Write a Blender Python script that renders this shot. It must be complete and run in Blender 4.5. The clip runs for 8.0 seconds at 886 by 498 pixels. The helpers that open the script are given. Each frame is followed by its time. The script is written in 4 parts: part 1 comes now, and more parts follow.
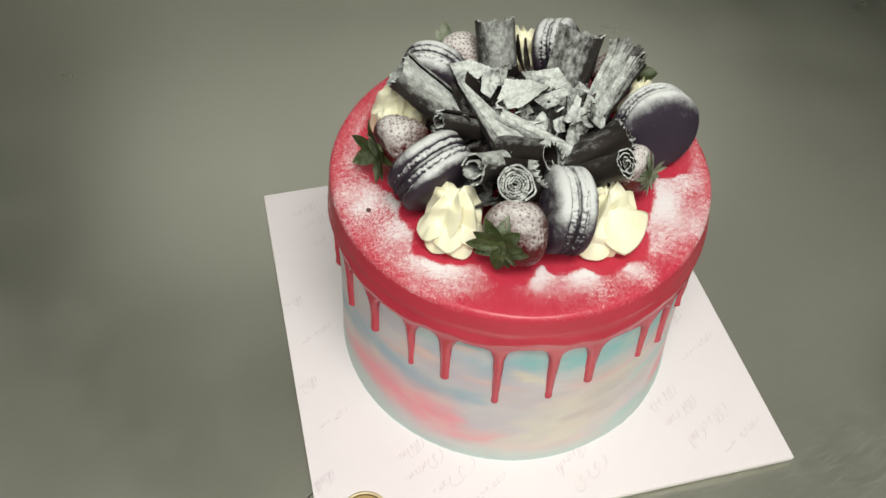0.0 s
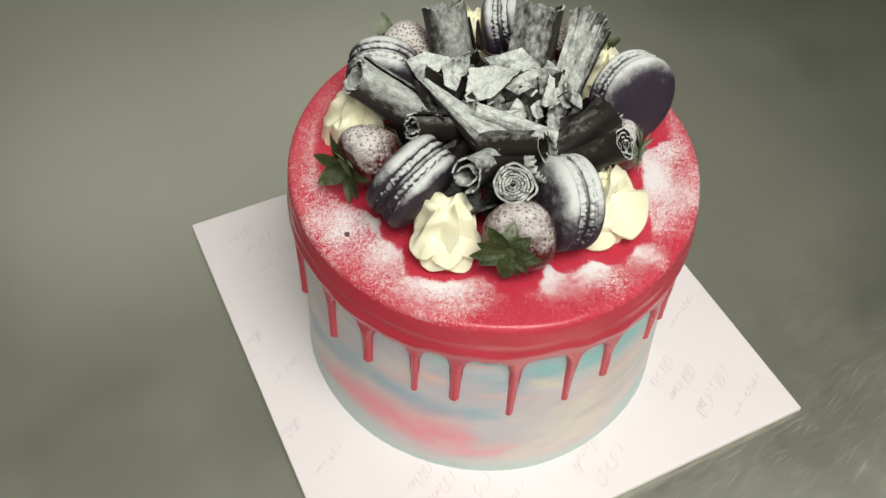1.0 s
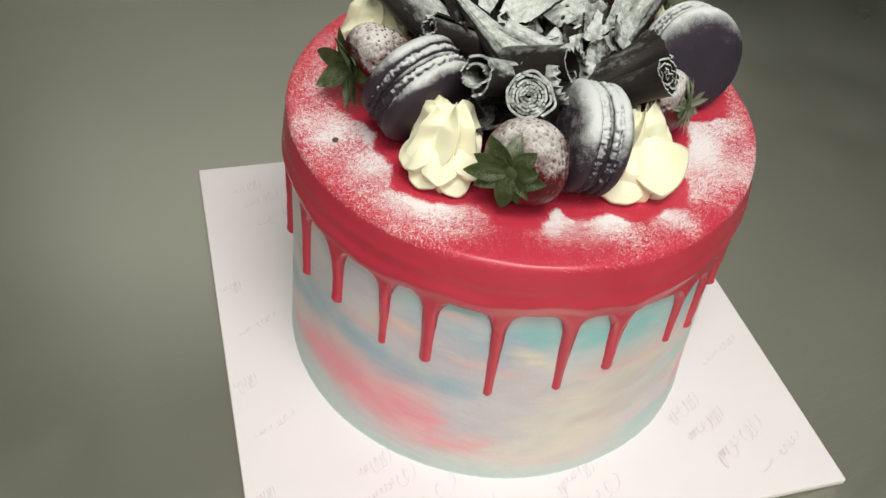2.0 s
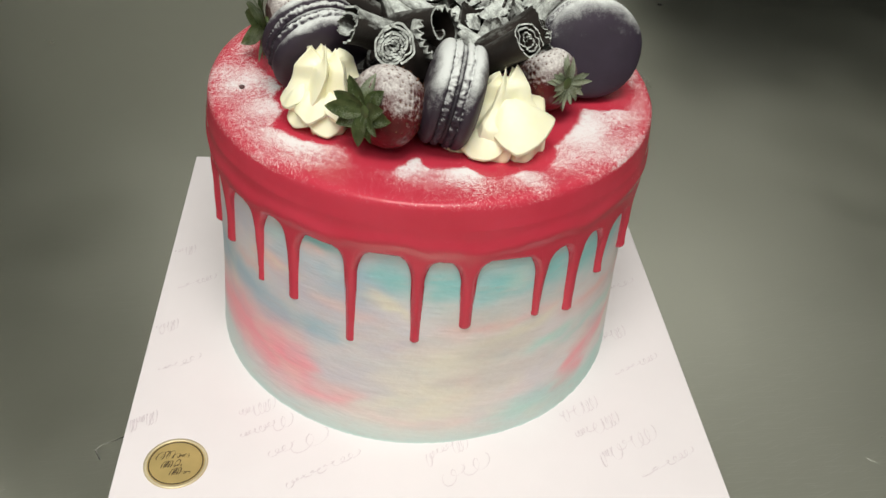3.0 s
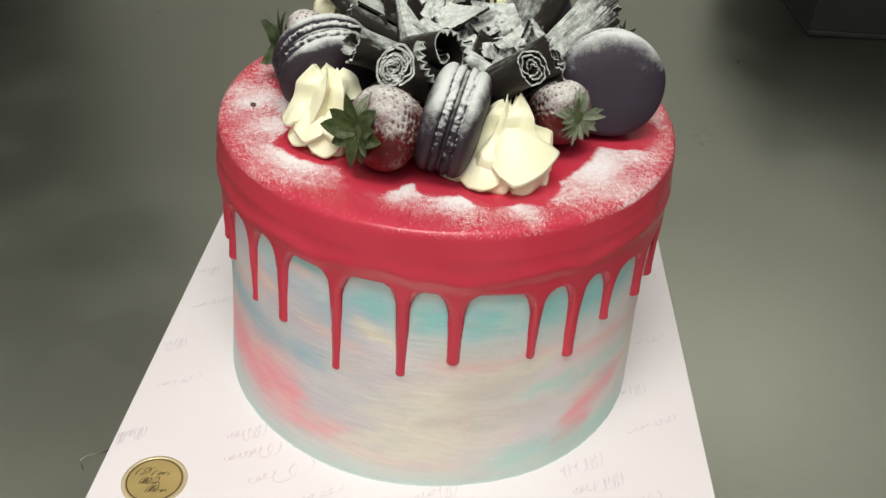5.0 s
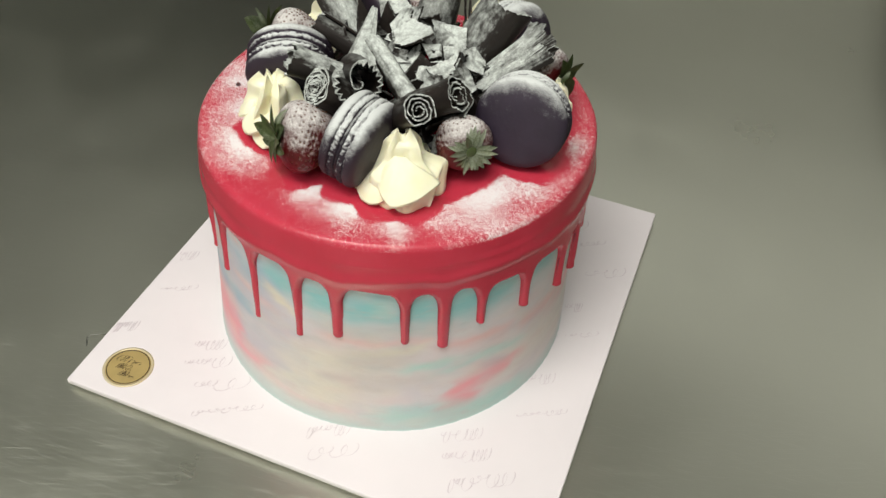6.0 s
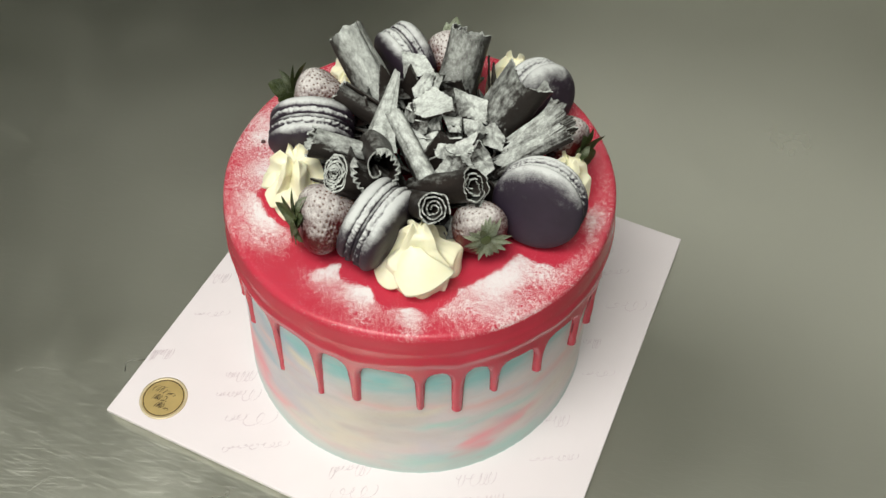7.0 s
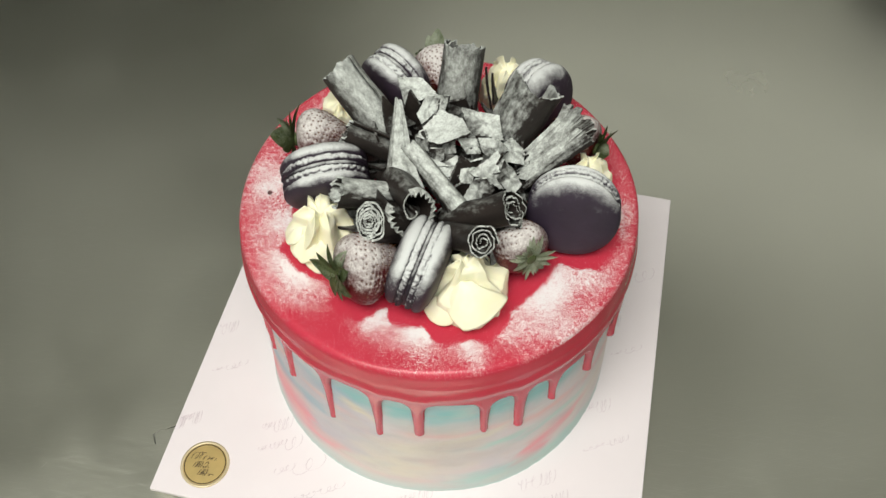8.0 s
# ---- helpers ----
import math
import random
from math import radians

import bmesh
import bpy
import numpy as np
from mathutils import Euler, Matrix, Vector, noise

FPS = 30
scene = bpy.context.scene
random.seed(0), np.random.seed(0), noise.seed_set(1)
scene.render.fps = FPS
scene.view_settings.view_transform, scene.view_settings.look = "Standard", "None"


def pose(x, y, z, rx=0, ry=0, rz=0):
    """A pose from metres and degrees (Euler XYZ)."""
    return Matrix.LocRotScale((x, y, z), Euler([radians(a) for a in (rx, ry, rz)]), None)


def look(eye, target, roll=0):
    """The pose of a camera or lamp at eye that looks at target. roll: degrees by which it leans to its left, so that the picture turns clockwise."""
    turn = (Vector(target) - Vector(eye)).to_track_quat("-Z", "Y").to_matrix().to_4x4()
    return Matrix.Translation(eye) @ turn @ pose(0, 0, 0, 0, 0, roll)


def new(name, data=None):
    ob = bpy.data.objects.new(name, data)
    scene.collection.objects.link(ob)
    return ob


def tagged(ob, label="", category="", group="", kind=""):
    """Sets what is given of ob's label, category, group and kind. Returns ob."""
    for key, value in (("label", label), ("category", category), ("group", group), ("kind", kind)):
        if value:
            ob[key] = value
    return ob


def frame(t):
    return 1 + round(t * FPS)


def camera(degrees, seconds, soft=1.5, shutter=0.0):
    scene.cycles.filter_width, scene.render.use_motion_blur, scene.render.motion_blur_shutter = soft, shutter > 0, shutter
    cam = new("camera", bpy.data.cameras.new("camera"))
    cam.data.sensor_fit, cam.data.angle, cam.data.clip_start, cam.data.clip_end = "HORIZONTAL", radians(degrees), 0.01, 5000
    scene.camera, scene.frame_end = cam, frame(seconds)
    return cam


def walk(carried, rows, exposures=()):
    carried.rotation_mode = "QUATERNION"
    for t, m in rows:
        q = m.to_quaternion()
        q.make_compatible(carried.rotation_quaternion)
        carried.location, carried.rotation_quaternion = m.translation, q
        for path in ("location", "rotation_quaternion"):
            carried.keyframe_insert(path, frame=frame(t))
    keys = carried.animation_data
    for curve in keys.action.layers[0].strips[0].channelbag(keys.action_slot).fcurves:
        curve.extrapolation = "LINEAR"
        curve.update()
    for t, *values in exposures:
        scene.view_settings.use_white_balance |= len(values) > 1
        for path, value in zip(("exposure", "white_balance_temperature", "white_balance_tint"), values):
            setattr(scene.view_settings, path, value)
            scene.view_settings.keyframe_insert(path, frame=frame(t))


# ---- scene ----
cam = camera(48.4, 8.0)
PATH = [
    (0, (-0.124, -0.338, 0.499), (0.197, 0.893, -1.045), 1.6),
    (0.5, (-0.156, -0.31, 0.502), (0.345, 0.828, -1.065), 1.8),
    (1, (-0.168, -0.274, 0.481), (0.404, 0.798, -1.107), 2.9),
    (1.2, (-0.167, -0.275, 0.461), (0.413, 0.807, -1.118), 4.2),
    (2.3, (-0.099, -0.336, 0.36), (0.312, 1.079, -0.993), 8.4),
    (2.5, (-0.067, -0.354, 0.356), (0.228, 1.095, -0.991), 6.8),
    (3, (-0.025, -0.394, 0.345), (0.136, 1.172, -0.887), 4.5),
    (3.5, (-0.003, -0.4, 0.319), (0.084, 1.232, -0.833), 3.9),
    (4, (0.003, -0.386, 0.303), (0.032, 1.282, -0.8), 3.1),
    (4.2, (0.004, -0.38, 0.298), (0.023, 1.286, -0.807), 2.6),
    (5.3, (0.049, -0.389, 0.361), (-0.114, 1.191, -0.854), 5.3),
    (5.5, (0.088, -0.379, 0.387), (-0.206, 1.117, -0.908), 4.5),
    (6, (0.168, -0.364, 0.427), (-0.333, 0.976, -0.969), 2.7),
    (6.5, (0.175, -0.326, 0.475), (-0.383, 0.888, -1.012), 1.5),
    (7, (0.156, -0.299, 0.501), (-0.359, 0.821, -1.074), 0.8),
    (7.5, (0.126, -0.277, 0.518), (-0.27, 0.815, -1.11), -0.2),
    (8, (0.08, -0.287, 0.521), (-0.201, 0.812, -1.127), -1.4),
]
walk(cam, [(t, look(eye, target, roll)) for t, eye, target, roll in PATH])

# ---- world, lamps, exposure ----
world = bpy.data.worlds.new("world")
scene.world = world
world.use_nodes = True
world.node_tree.nodes["Background"].inputs[0].default_value = (0.75, 0.8, 0.85, 1)
world.node_tree.nodes["Background"].inputs[1].default_value = 0.05


def area_lamp(name, eye, target, w, h, watts, colour):
    d = bpy.data.lights.new(name, "AREA")
    d.shape, d.size, d.size_y, d.energy, d.color = "RECTANGLE", w, h, watts, colour
    ob = new(name, d)
    ob.matrix_world = look(eye, target)
    return ob


LAMP = (1.0, 0.977, 0.92)
# Two unseen lamps, assumed for the soft overhead light on the cake.
area_lamp("unseen_area_lamp", (-0.06, -0.70, 1.75), (-0.06, -0.70, 0), 1.0, 0.6, 29, LAMP)
area_lamp("unseen_area_lamp", (-0.25, -1.5, 1.7), (0.0, 0.0, 0.1), 1.8, 0.5, 16, LAMP)
# Four dim lamps with no known source, added to brighten the steel's reflections.
area_lamp("unseen_area_lamp", (1.25, 1.1, 1.78), (1.25, 1.1, 0), 1.4, 1.1, 1.0, LAMP)
area_lamp("unseen_area_lamp", (0.32, 1.85, 1.77), (0.32, 1.85, 0), 2.1, 1.0, 3.6, LAMP)
area_lamp("unseen_area_lamp", (-1.55, 1.0, 1.78), (-1.55, 1.0, 0), 0.9, 0.8, 0.55, LAMP)
area_lamp("unseen_area_lamp", (0.15, 0.55, 1.78), (0.15, 0.55, 0), 2.2, 0.35, 0.42, LAMP)

# ---- materials ----


class Nodes:
    """A material and short ways to add nodes to it."""

    def __init__(self, name):
        self.mat = bpy.data.materials.new(name)
        self.mat.use_nodes = True
        self.tree = self.mat.node_tree
        self.shader = self.tree.nodes["Principled BSDF"]

    def add(self, kind, ins=(), operation="", data_type="", clamp=False, attribute_name=""):
        n = self.tree.nodes.new(kind)
        if operation:
            n.operation = operation
        if data_type:
            n.data_type = data_type
        if clamp:
            n.clamp = clamp
        if attribute_name:
            n.attribute_name = attribute_name
        for key, v in dict(ins).items():
            self.put(n.inputs[key], v)
        return n

    def put(self, socket, v):
        if isinstance(v, bpy.types.NodeSocket):
            self.tree.links.new(v, socket)
        else:
            socket.default_value = v

    def set(self, **ins):
        for k, v in ins.items():
            self.put(self.shader.inputs[k.replace("_", " ")], v)

    def coords(self, stretch=(1, 1, 1), turn=0.0):
        c = self.add("ShaderNodeTexCoord").outputs["Object"]
        c = self.add("ShaderNodeMapping", {0: c, 2: (0, 0, radians(-turn))}).outputs[0]
        return self.add("ShaderNodeMapping", {0: c, 3: stretch}).outputs[0]

    def noise(self, scale, detail=3.0, rough=0.55, vec=None):
        ins = {"Scale": scale, "Detail": detail, "Roughness": rough, "Vector": vec or self.coords()}
        return self.add("ShaderNodeTexNoise", ins).outputs["Fac"]

    def ramp(self, fac, lo, hi, a=0.0, b=1.0):
        return self.add("ShaderNodeMapRange", {0: fac, 1: lo, 2: hi, 3: a, 4: b}, clamp=True).outputs[0]

    def math(self, op, a, b=0.0):
        return self.add("ShaderNodeMath", {0: a, 1: b}, operation=op).outputs[0]

    def mix(self, fac, a, b):
        n = self.add("ShaderNodeMix", data_type="RGBA")
        for i, v in ((0, fac), (6, a), (7, b)):
            self.put(n.inputs[i], (*v, 1) if isinstance(v, tuple) and len(v) == 3 else v)
        return n.outputs[2]

    def bump(self, height, strength, distance):
        self.set(Normal=self.add("ShaderNodeBump", {"Strength": strength, "Distance": distance, "Height": height}).outputs[0])

    def dusted(self, colour, rough, lo, hi, amount=1.0, grain=2200.0, sugar=(0.83, 0.84, 0.84), patch=0.6, film=0.0, drag=(1, 1, 1), thick=0.97):
        """Icing sugar that has settled on what faces up, in soft patches and single grains."""
        z = self.add("ShaderNodeSeparateXYZ", {0: self.add("ShaderNodeNewGeometry").outputs["Normal"]}).outputs[2]
        patchy = self.math("SUBTRACT", self.noise(170.0, 4.0, 0.6, self.coords(drag)), 0.5)
        depth = self.ramp(self.math("ADD", z, self.math("MULTIPLY", patchy, patch * 2)), lo, hi, film, amount)
        fine = self.ramp(self.noise(grain, 2.0, 0.6), 0.25, 0.75)
        fine = self.math("ADD", self.math("MULTIPLY", fine, 0.5), 0.25)
        cover = self.ramp(self.math("SUBTRACT", self.math("MULTIPLY", depth, 1.6), fine), -0.25, 0.75, 0.0, thick)
        self.set(Base_Color=self.mix(cover, colour, sugar), Roughness=self.ramp(cover, 0, 1, rough, 0.95))
        return cover


def steel_material():
    n = Nodes("brushed_steel")
    brush = n.noise(50.0, 4.0, 0.65, n.coords((1, 45, 1), 8))
    cloud = n.noise(3.5, 3.0)
    smear = n.noise(14.0, 4.0, 0.6)
    depth = n.add("ShaderNodeSeparateXYZ", {0: n.coords()}).outputs[1]
    worn = n.math("MULTIPLY", n.ramp(n.noise(4.0, 2.0), 0.36, 0.56), n.ramp(depth, 0.12, -0.12))
    fine = n.math("MAXIMUM", n.ramp(n.noise(45.0, 2.0, 0.5, n.coords((1, 40, 1), 4)), 0.57, 0.70),
                  n.ramp(n.noise(40.0, 2.0, 0.5, n.coords((1, 45, 1), 24)), 0.59, 0.70))
    scored = n.math("MULTIPLY", fine, worn)
    tone = n.mix(n.ramp(cloud, 0.3, 0.7), (0.550, 0.562, 0.478), (0.618, 0.632, 0.543))
    n.set(Base_Color=n.mix(n.math("MULTIPLY", scored, 0.30), tone, (0.82, 0.82, 0.76)), Metallic=1.0,
          Roughness=n.math("ADD", n.ramp(smear, 0.25, 0.75, 0.26, 0.35), n.math("MULTIPLY", scored, 0.10)), Anisotropic=0.3)
    n.bump(n.math("ADD", n.math("MULTIPLY", brush, 0.5), n.math("MULTIPLY", scored, 0.9)), 0.07, 0.0005)
    return n.mat


def card_material(name, colour, grain):
    n = Nodes(name)
    n.set(Base_Color=n.mix(n.ramp(n.noise(30.0, 4.0), 0.3, 0.7), colour, tuple(c * grain for c in colour)), Roughness=0.42)
    n.bump(n.noise(900.0, 2.0), 0.05, 0.0002)
    return n.mat


def wall_material(name, colour):
    n = Nodes(name)
    n.set(Base_Color=n.mix(n.ramp(n.noise(1.5, 4.0), 0.3, 0.7), colour, tuple(c * 0.85 for c in colour)), Roughness=0.7)
    n.bump(n.noise(40.0, 3.0), 0.1, 0.002)
    return n.mat


def plain_material(name, colour, rough, metal=0.0, scale=300.0, depth=0.0003, gloss=0.5):
    n = Nodes(name)
    n.set(Base_Color=n.mix(n.ramp(n.noise(scale, 3.0), 0.3, 0.7), colour, tuple(c * 0.8 for c in colour)), Roughness=rough, Metallic=metal, Specular_IOR_Level=gloss)
    n.bump(n.noise(scale * 3, 2.0), 0.15, depth)
    return n.mat


def frosting_material():
    n = Nodes("marbled_buttercream")
    paint = n.add("ShaderNodeAttribute", attribute_name="paint").outputs["Color"]
    drag = n.noise(45.0, 5.0, 0.65, n.coords((1, 1, 6)))
    blot = n.noise(60.0, 5.0, 0.7, n.coords((1, 1, 3.2)))
    tone = n.mix(n.ramp(blot, 0.52, 0.72, 0.0, 0.30), n.mix(n.ramp(drag, 0.45, 0.8, 0.0, 0.10), paint, (0.86, 0.78, 0.72)), (0.60, 0.47, 0.45))
    n.set(Base_Color=tone, Roughness=0.5,
          Subsurface_Weight=0.12, Subsurface_Radius=(0.004, 0.003, 0.0025), Subsurface_Scale=0.6)
    n.bump(n.math("ADD", n.noise(55.0, 4.0, 0.6, n.coords((1, 1, 5))), n.math("MULTIPLY", blot, 0.8)), 0.32, 0.0014)
    return n.mat


def glaze_material():
    n = Nodes("red_mirror_glaze")
    dust = n.add("ShaderNodeAttribute", attribute_name="sugar").outputs["Fac"]
    fine = n.ramp(n.noise(2000.0, 3.0, 0.8), 0.30, 0.70)
    clump = n.math("MULTIPLY", n.math("SUBTRACT", n.noise(420.0, 4.0, 0.7), 0.5), n.ramp(dust, 0.1, 0.5, 0.15, 0.7))
    cover = n.ramp(n.math("SUBTRACT", n.math("ADD", dust, clump), fine), -0.02, 0.26)
    red = n.mix(n.ramp(n.noise(38.0, 3.0), 0.3, 0.7), (0.52, 0.033, 0.062), (0.57, 0.044, 0.077))
    n.set(Base_Color=n.mix(cover, red, (0.83, 0.79, 0.79)), Roughness=n.ramp(cover, 0, 1, 0.24, 0.95), Specular_IOR_Level=0.36,
          Subsurface_Weight=0.08, Subsurface_Radius=(0.004, 0.001, 0.001), Subsurface_Scale=0.5)
    n.bump(n.math("ADD", n.noise(60.0, 2.0), n.math("MULTIPLY", cover, 0.5)), 0.2, 0.0008)
    return n.mat


def chocolate_material(name, lo, hi, amount, film=0.05):
    """Dark chocolate under a fine film of icing sugar that thickens on what faces up; its steep fall-off also paints
    shade on the sides.
    """
    n = Nodes(name)
    streak = n.noise(120.0, 4.0, 0.6, n.coords((1, 1, 0.3)))
    brown = n.mix(n.ramp(streak, 0.3, 0.7), (0.010, 0.0075, 0.0065), (0.026, 0.019, 0.016))
    z = n.add("ShaderNodeSeparateXYZ", {0: n.add("ShaderNodeNewGeometry").outputs["Normal"]}).outputs[2]
    drift = n.math("MULTIPLY", n.math("SUBTRACT", n.noise(380.0, 5.0, 0.72, n.coords((1, 1, 0.6))), 0.5), 1.25)
    # Sugar by slope; the sharp lo to hi step doubles as painted side shading.
    settle = n.ramp(n.math("ADD", z, drift), lo, hi, film, amount)
    mottle = n.ramp(n.noise(480.0, 4.0, 0.7, n.coords((1, 1, 0.6))), 0.34, 0.58, 0.60, 1.0)
    grain = n.ramp(n.noise(1700.0, 2.0, 0.6), 0.32, 0.68, 0.80, 1.10)
    cover = n.math("MULTIPLY", n.math("MULTIPLY", settle, mottle), grain)
    n.set(Base_Color=n.mix(cover, brown, (0.72, 0.77, 0.72)), Roughness=n.ramp(cover, 0, 0.6, 0.42, 0.95), Specular_IOR_Level=0.22)
    n.bump(n.math("ADD", n.math("MULTIPLY", streak, 0.6), n.math("ADD", n.math("MULTIPLY", n.noise(800.0, 3.0, 0.6), 0.4), n.math("MULTIPLY", cover, 0.5))), 0.5, 0.0007)
    return n.mat


def macaron_material(name, colour, lo, hi, patch=0.5, film=0.0):
    n = Nodes(name)
    tone = n.mix(n.ramp(n.noise(90.0, 4.0), 0.3, 0.7), colour, tuple(c * 0.7 for c in colour))
    cover = n.dusted(tone, 0.55, lo, hi, 0.88, 2600.0, (0.68, 0.71, 0.69), patch, film)
    n.bump(n.math("ADD", n.noise(500.0, 4.0), n.math("MULTIPLY", cover, 0.6)), 0.35, 0.0004)
    return n.mat


def berry_material():
    n = Nodes("strawberry_skin")
    pit = n.add("ShaderNodeAttribute", attribute_name="pit").outputs["Fac"]
    red = n.mix(n.ramp(n.noise(70.0, 3.0), 0.3, 0.7), (0.115, 0.006, 0.008), (0.055, 0.005, 0.006))
    red = n.mix(n.math("MULTIPLY", pit, 0.7), red, (0.035, 0.006, 0.006))
    sugar = (0.70, 0.68, 0.65)
    cover = n.math("MULTIPLY", n.dusted(red, 0.35, 0.0, 1.05, 0.78, 1200.0, sugar, 0.75), n.ramp(pit, 0.2, 0.9, 1.0, 0.5))
    n.set(Base_Color=n.mix(cover, red, sugar), Roughness=n.ramp(cover, 0, 1, 0.3, 0.95))
    n.bump(n.math("ADD", n.noise(450.0, 2.0), cover), 0.35, 0.0006)
    return n.mat


def leaf_material(name, lo):
    n = Nodes(name)
    green = n.mix(n.ramp(n.noise(220.0, 3.0), 0.3, 0.7), (0.050, 0.085, 0.022), (0.15, 0.20, 0.070))
    n.dusted(green, 0.5, lo, 1.2, 0.8, 1800.0, (0.70, 0.76, 0.60))
    n.bump(n.noise(600.0, 3.0), 0.25, 0.0003)
    return n.mat


def cream_material():
    n = Nodes("whipped_cream")
    n.set(Base_Color=n.mix(n.ramp(n.noise(80.0, 3.0), 0.3, 0.7), (0.93, 0.905, 0.63), (0.95, 0.935, 0.71)), Roughness=0.5,
          Subsurface_Weight=0.12, Subsurface_Radius=(0.003, 0.0025, 0.0012), Subsurface_Scale=0.5)
    n.bump(n.noise(260.0, 4.0), 0.15, 0.0005)
    return n.mat


STEEL = steel_material()
CARD = card_material("white_card", (0.80, 0.755, 0.765), 0.97)
CORE = card_material("grey_card", (0.30, 0.30, 0.29), 0.8)
PRINT = plain_material("pink_print", (0.770, 0.700, 0.728), 0.42, 0.0, 300.0, 0.0, 0.5)
GOLD = plain_material("gold_foil", (0.66, 0.50, 0.20), 0.4, 0.45, 60.0)
GOLD_RIM = plain_material("pale_gold_foil", (0.76, 0.66, 0.42), 0.4, 0.3, 60.0)
INK = plain_material("brown_ink", (0.09, 0.06, 0.025), 0.5)
WALL = wall_material("painted_wall", (0.80, 0.80, 0.76))
CEILING = wall_material("painted_ceiling", (0.82, 0.82, 0.79))
FLOOR = wall_material("grey_floor", (0.25, 0.25, 0.24))
# Darkened colours for unseen walls, chosen to dim what the steel reflects.
WALL_DARKENER = wall_material("steel_darkening_wall", (0.05, 0.055, 0.05))
WALL_SIDE = wall_material("dimmed_side_wall", (0.34, 0.35, 0.33))
DARK = plain_material("black_plastic", (0.010, 0.011, 0.010), 0.7, 0.0, 30.0, 0.0003, 0.2)
FROSTING = frosting_material()
GLAZE = glaze_material()
CHOC = chocolate_material("dusted_chocolate", 0.40, 0.98, 1.0, 0.02)
CHOC_SIDE = chocolate_material("side_dusted_chocolate", 0.14, 0.85, 0.90, 0.03)
CHOC_PALE = chocolate_material("heavily_dusted_chocolate", 0.32, 0.82, 1.0, 0.02)
CHOC_EDGE = chocolate_material("sugared_torn_edge", -0.45, 0.9, 0.85)
CHOC_DARK = chocolate_material("lightly_dusted_chocolate", 0.72, 1.25, 0.55, 0.01)
MACARON = macaron_material("purple_macaron_shell", (0.031, 0.020, 0.034), 0.34, 1.0, 0.42, 0.02)
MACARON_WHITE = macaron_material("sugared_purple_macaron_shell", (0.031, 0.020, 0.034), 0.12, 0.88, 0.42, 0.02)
MACARON_BARE = macaron_material("bare_purple_macaron_shell", (0.030, 0.020, 0.037), 0.34, 0.95, 0.25, 0.02)
FILLING = macaron_material("macaron_filling", (0.018, 0.013, 0.021), 0.45, 1.3)
BERRY = berry_material()
SEED = plain_material("strawberry_seed", (0.16, 0.07, 0.03), 0.5)
LEAF = leaf_material("strawberry_leaf", 0.1)
LEAF_HEART = plain_material("green_calyx", (0.07, 0.10, 0.03), 0.6)
LEAF_PALE = leaf_material("dusted_strawberry_leaf", -0.8)
CREAM = cream_material()
PLASTIC = plain_material("clear_plastic_scrap", (0.85, 0.85, 0.80), 0.4)
BURR = plain_material("bright_burr", (0.70, 0.70, 0.64), 0.5, 1.0)
CRUMB = plain_material("dark_crumb", (0.11, 0.05, 0.05), 0.7)

# ---- building helpers ----


def link_mesh(name, bm, material, smooth=True):
    me = bpy.data.meshes.new(name)
    bm.normal_update()
    bm.to_mesh(me)
    bm.free()
    me.materials.append(material)
    if smooth:
        me.polygons.foreach_set("use_smooth", [True] * len(me.polygons))
    return new(name, me)


def part(name, bm, material, parent, label="", smooth=True):
    """One mesh under a thing or under a part."""
    ob = link_mesh(name, bm, material, smooth)
    ob.parent = parent
    return tagged(ob, label)


def crisp(ob, degrees=38):
    """Broken edges stay sharp under smooth shading."""
    ob.data.set_sharp_from_angle(angle=radians(degrees))
    return ob


def thing(name, m, label, category, group="", kind=""):
    ob = new(name)
    ob.matrix_world = m
    ob.empty_display_size = 0.01
    return tagged(ob, label, category, group, kind)


def block(x0, y0, z0, x1, y1, z1, edge=0.0, segments=2):
    bm = bmesh.new()
    bmesh.ops.create_cube(bm, size=1.0)
    for v in bm.verts:
        v.co = Vector((x0 + (v.co.x + 0.5) * (x1 - x0), y0 + (v.co.y + 0.5) * (y1 - y0), z0 + (v.co.z + 0.5) * (z1 - z0)))
    if edge:
        bmesh.ops.bevel(bm, geom=bm.edges[:], offset=edge, segments=segments, profile=0.5, affect="EDGES")
    return bm


def grid_bm(points, wrap_u=False, wrap_v=False):
    """Quads over a 2D array of places, points[i][j]."""
    bm = bmesh.new()
    rows = [[bm.verts.new(p) for p in row] for row in points]
    nu, nv = len(rows), len(rows[0])
    for i in range(nu if wrap_u else nu - 1):
        for j in range(nv if wrap_v else nv - 1):
            a, b = rows[i], rows[(i + 1) % nu]
            k = (j + 1) % nv
            bm.faces.new((a[j], b[j], b[k], a[k]))
    return bm, rows


def lathe(profile, n=48, wobble=None):
    """A closed turned body about z; profile: (radius, height) from the bottom up."""
    pts = []
    for r, z in profile:
        ring = []
        for j in range(n):
            a = 2 * math.pi * j / n
            p = Vector((r * math.cos(a), r * math.sin(a), z))
            ring.append(wobble(p, a) if wobble else p)
        pts.append(ring)
    bm, rows = grid_bm(pts, wrap_v=True)
    for row, z in ((rows[0], 0), (rows[-1], 1)):
        c = bm.verts.new(sum((v.co for v in row), Vector()) / n)
        for j in range(n):
            bm.faces.new((row[j], c, row[(j + 1) % n]))
    bmesh.ops.recalc_face_normals(bm, faces=bm.faces[:])
    return bm


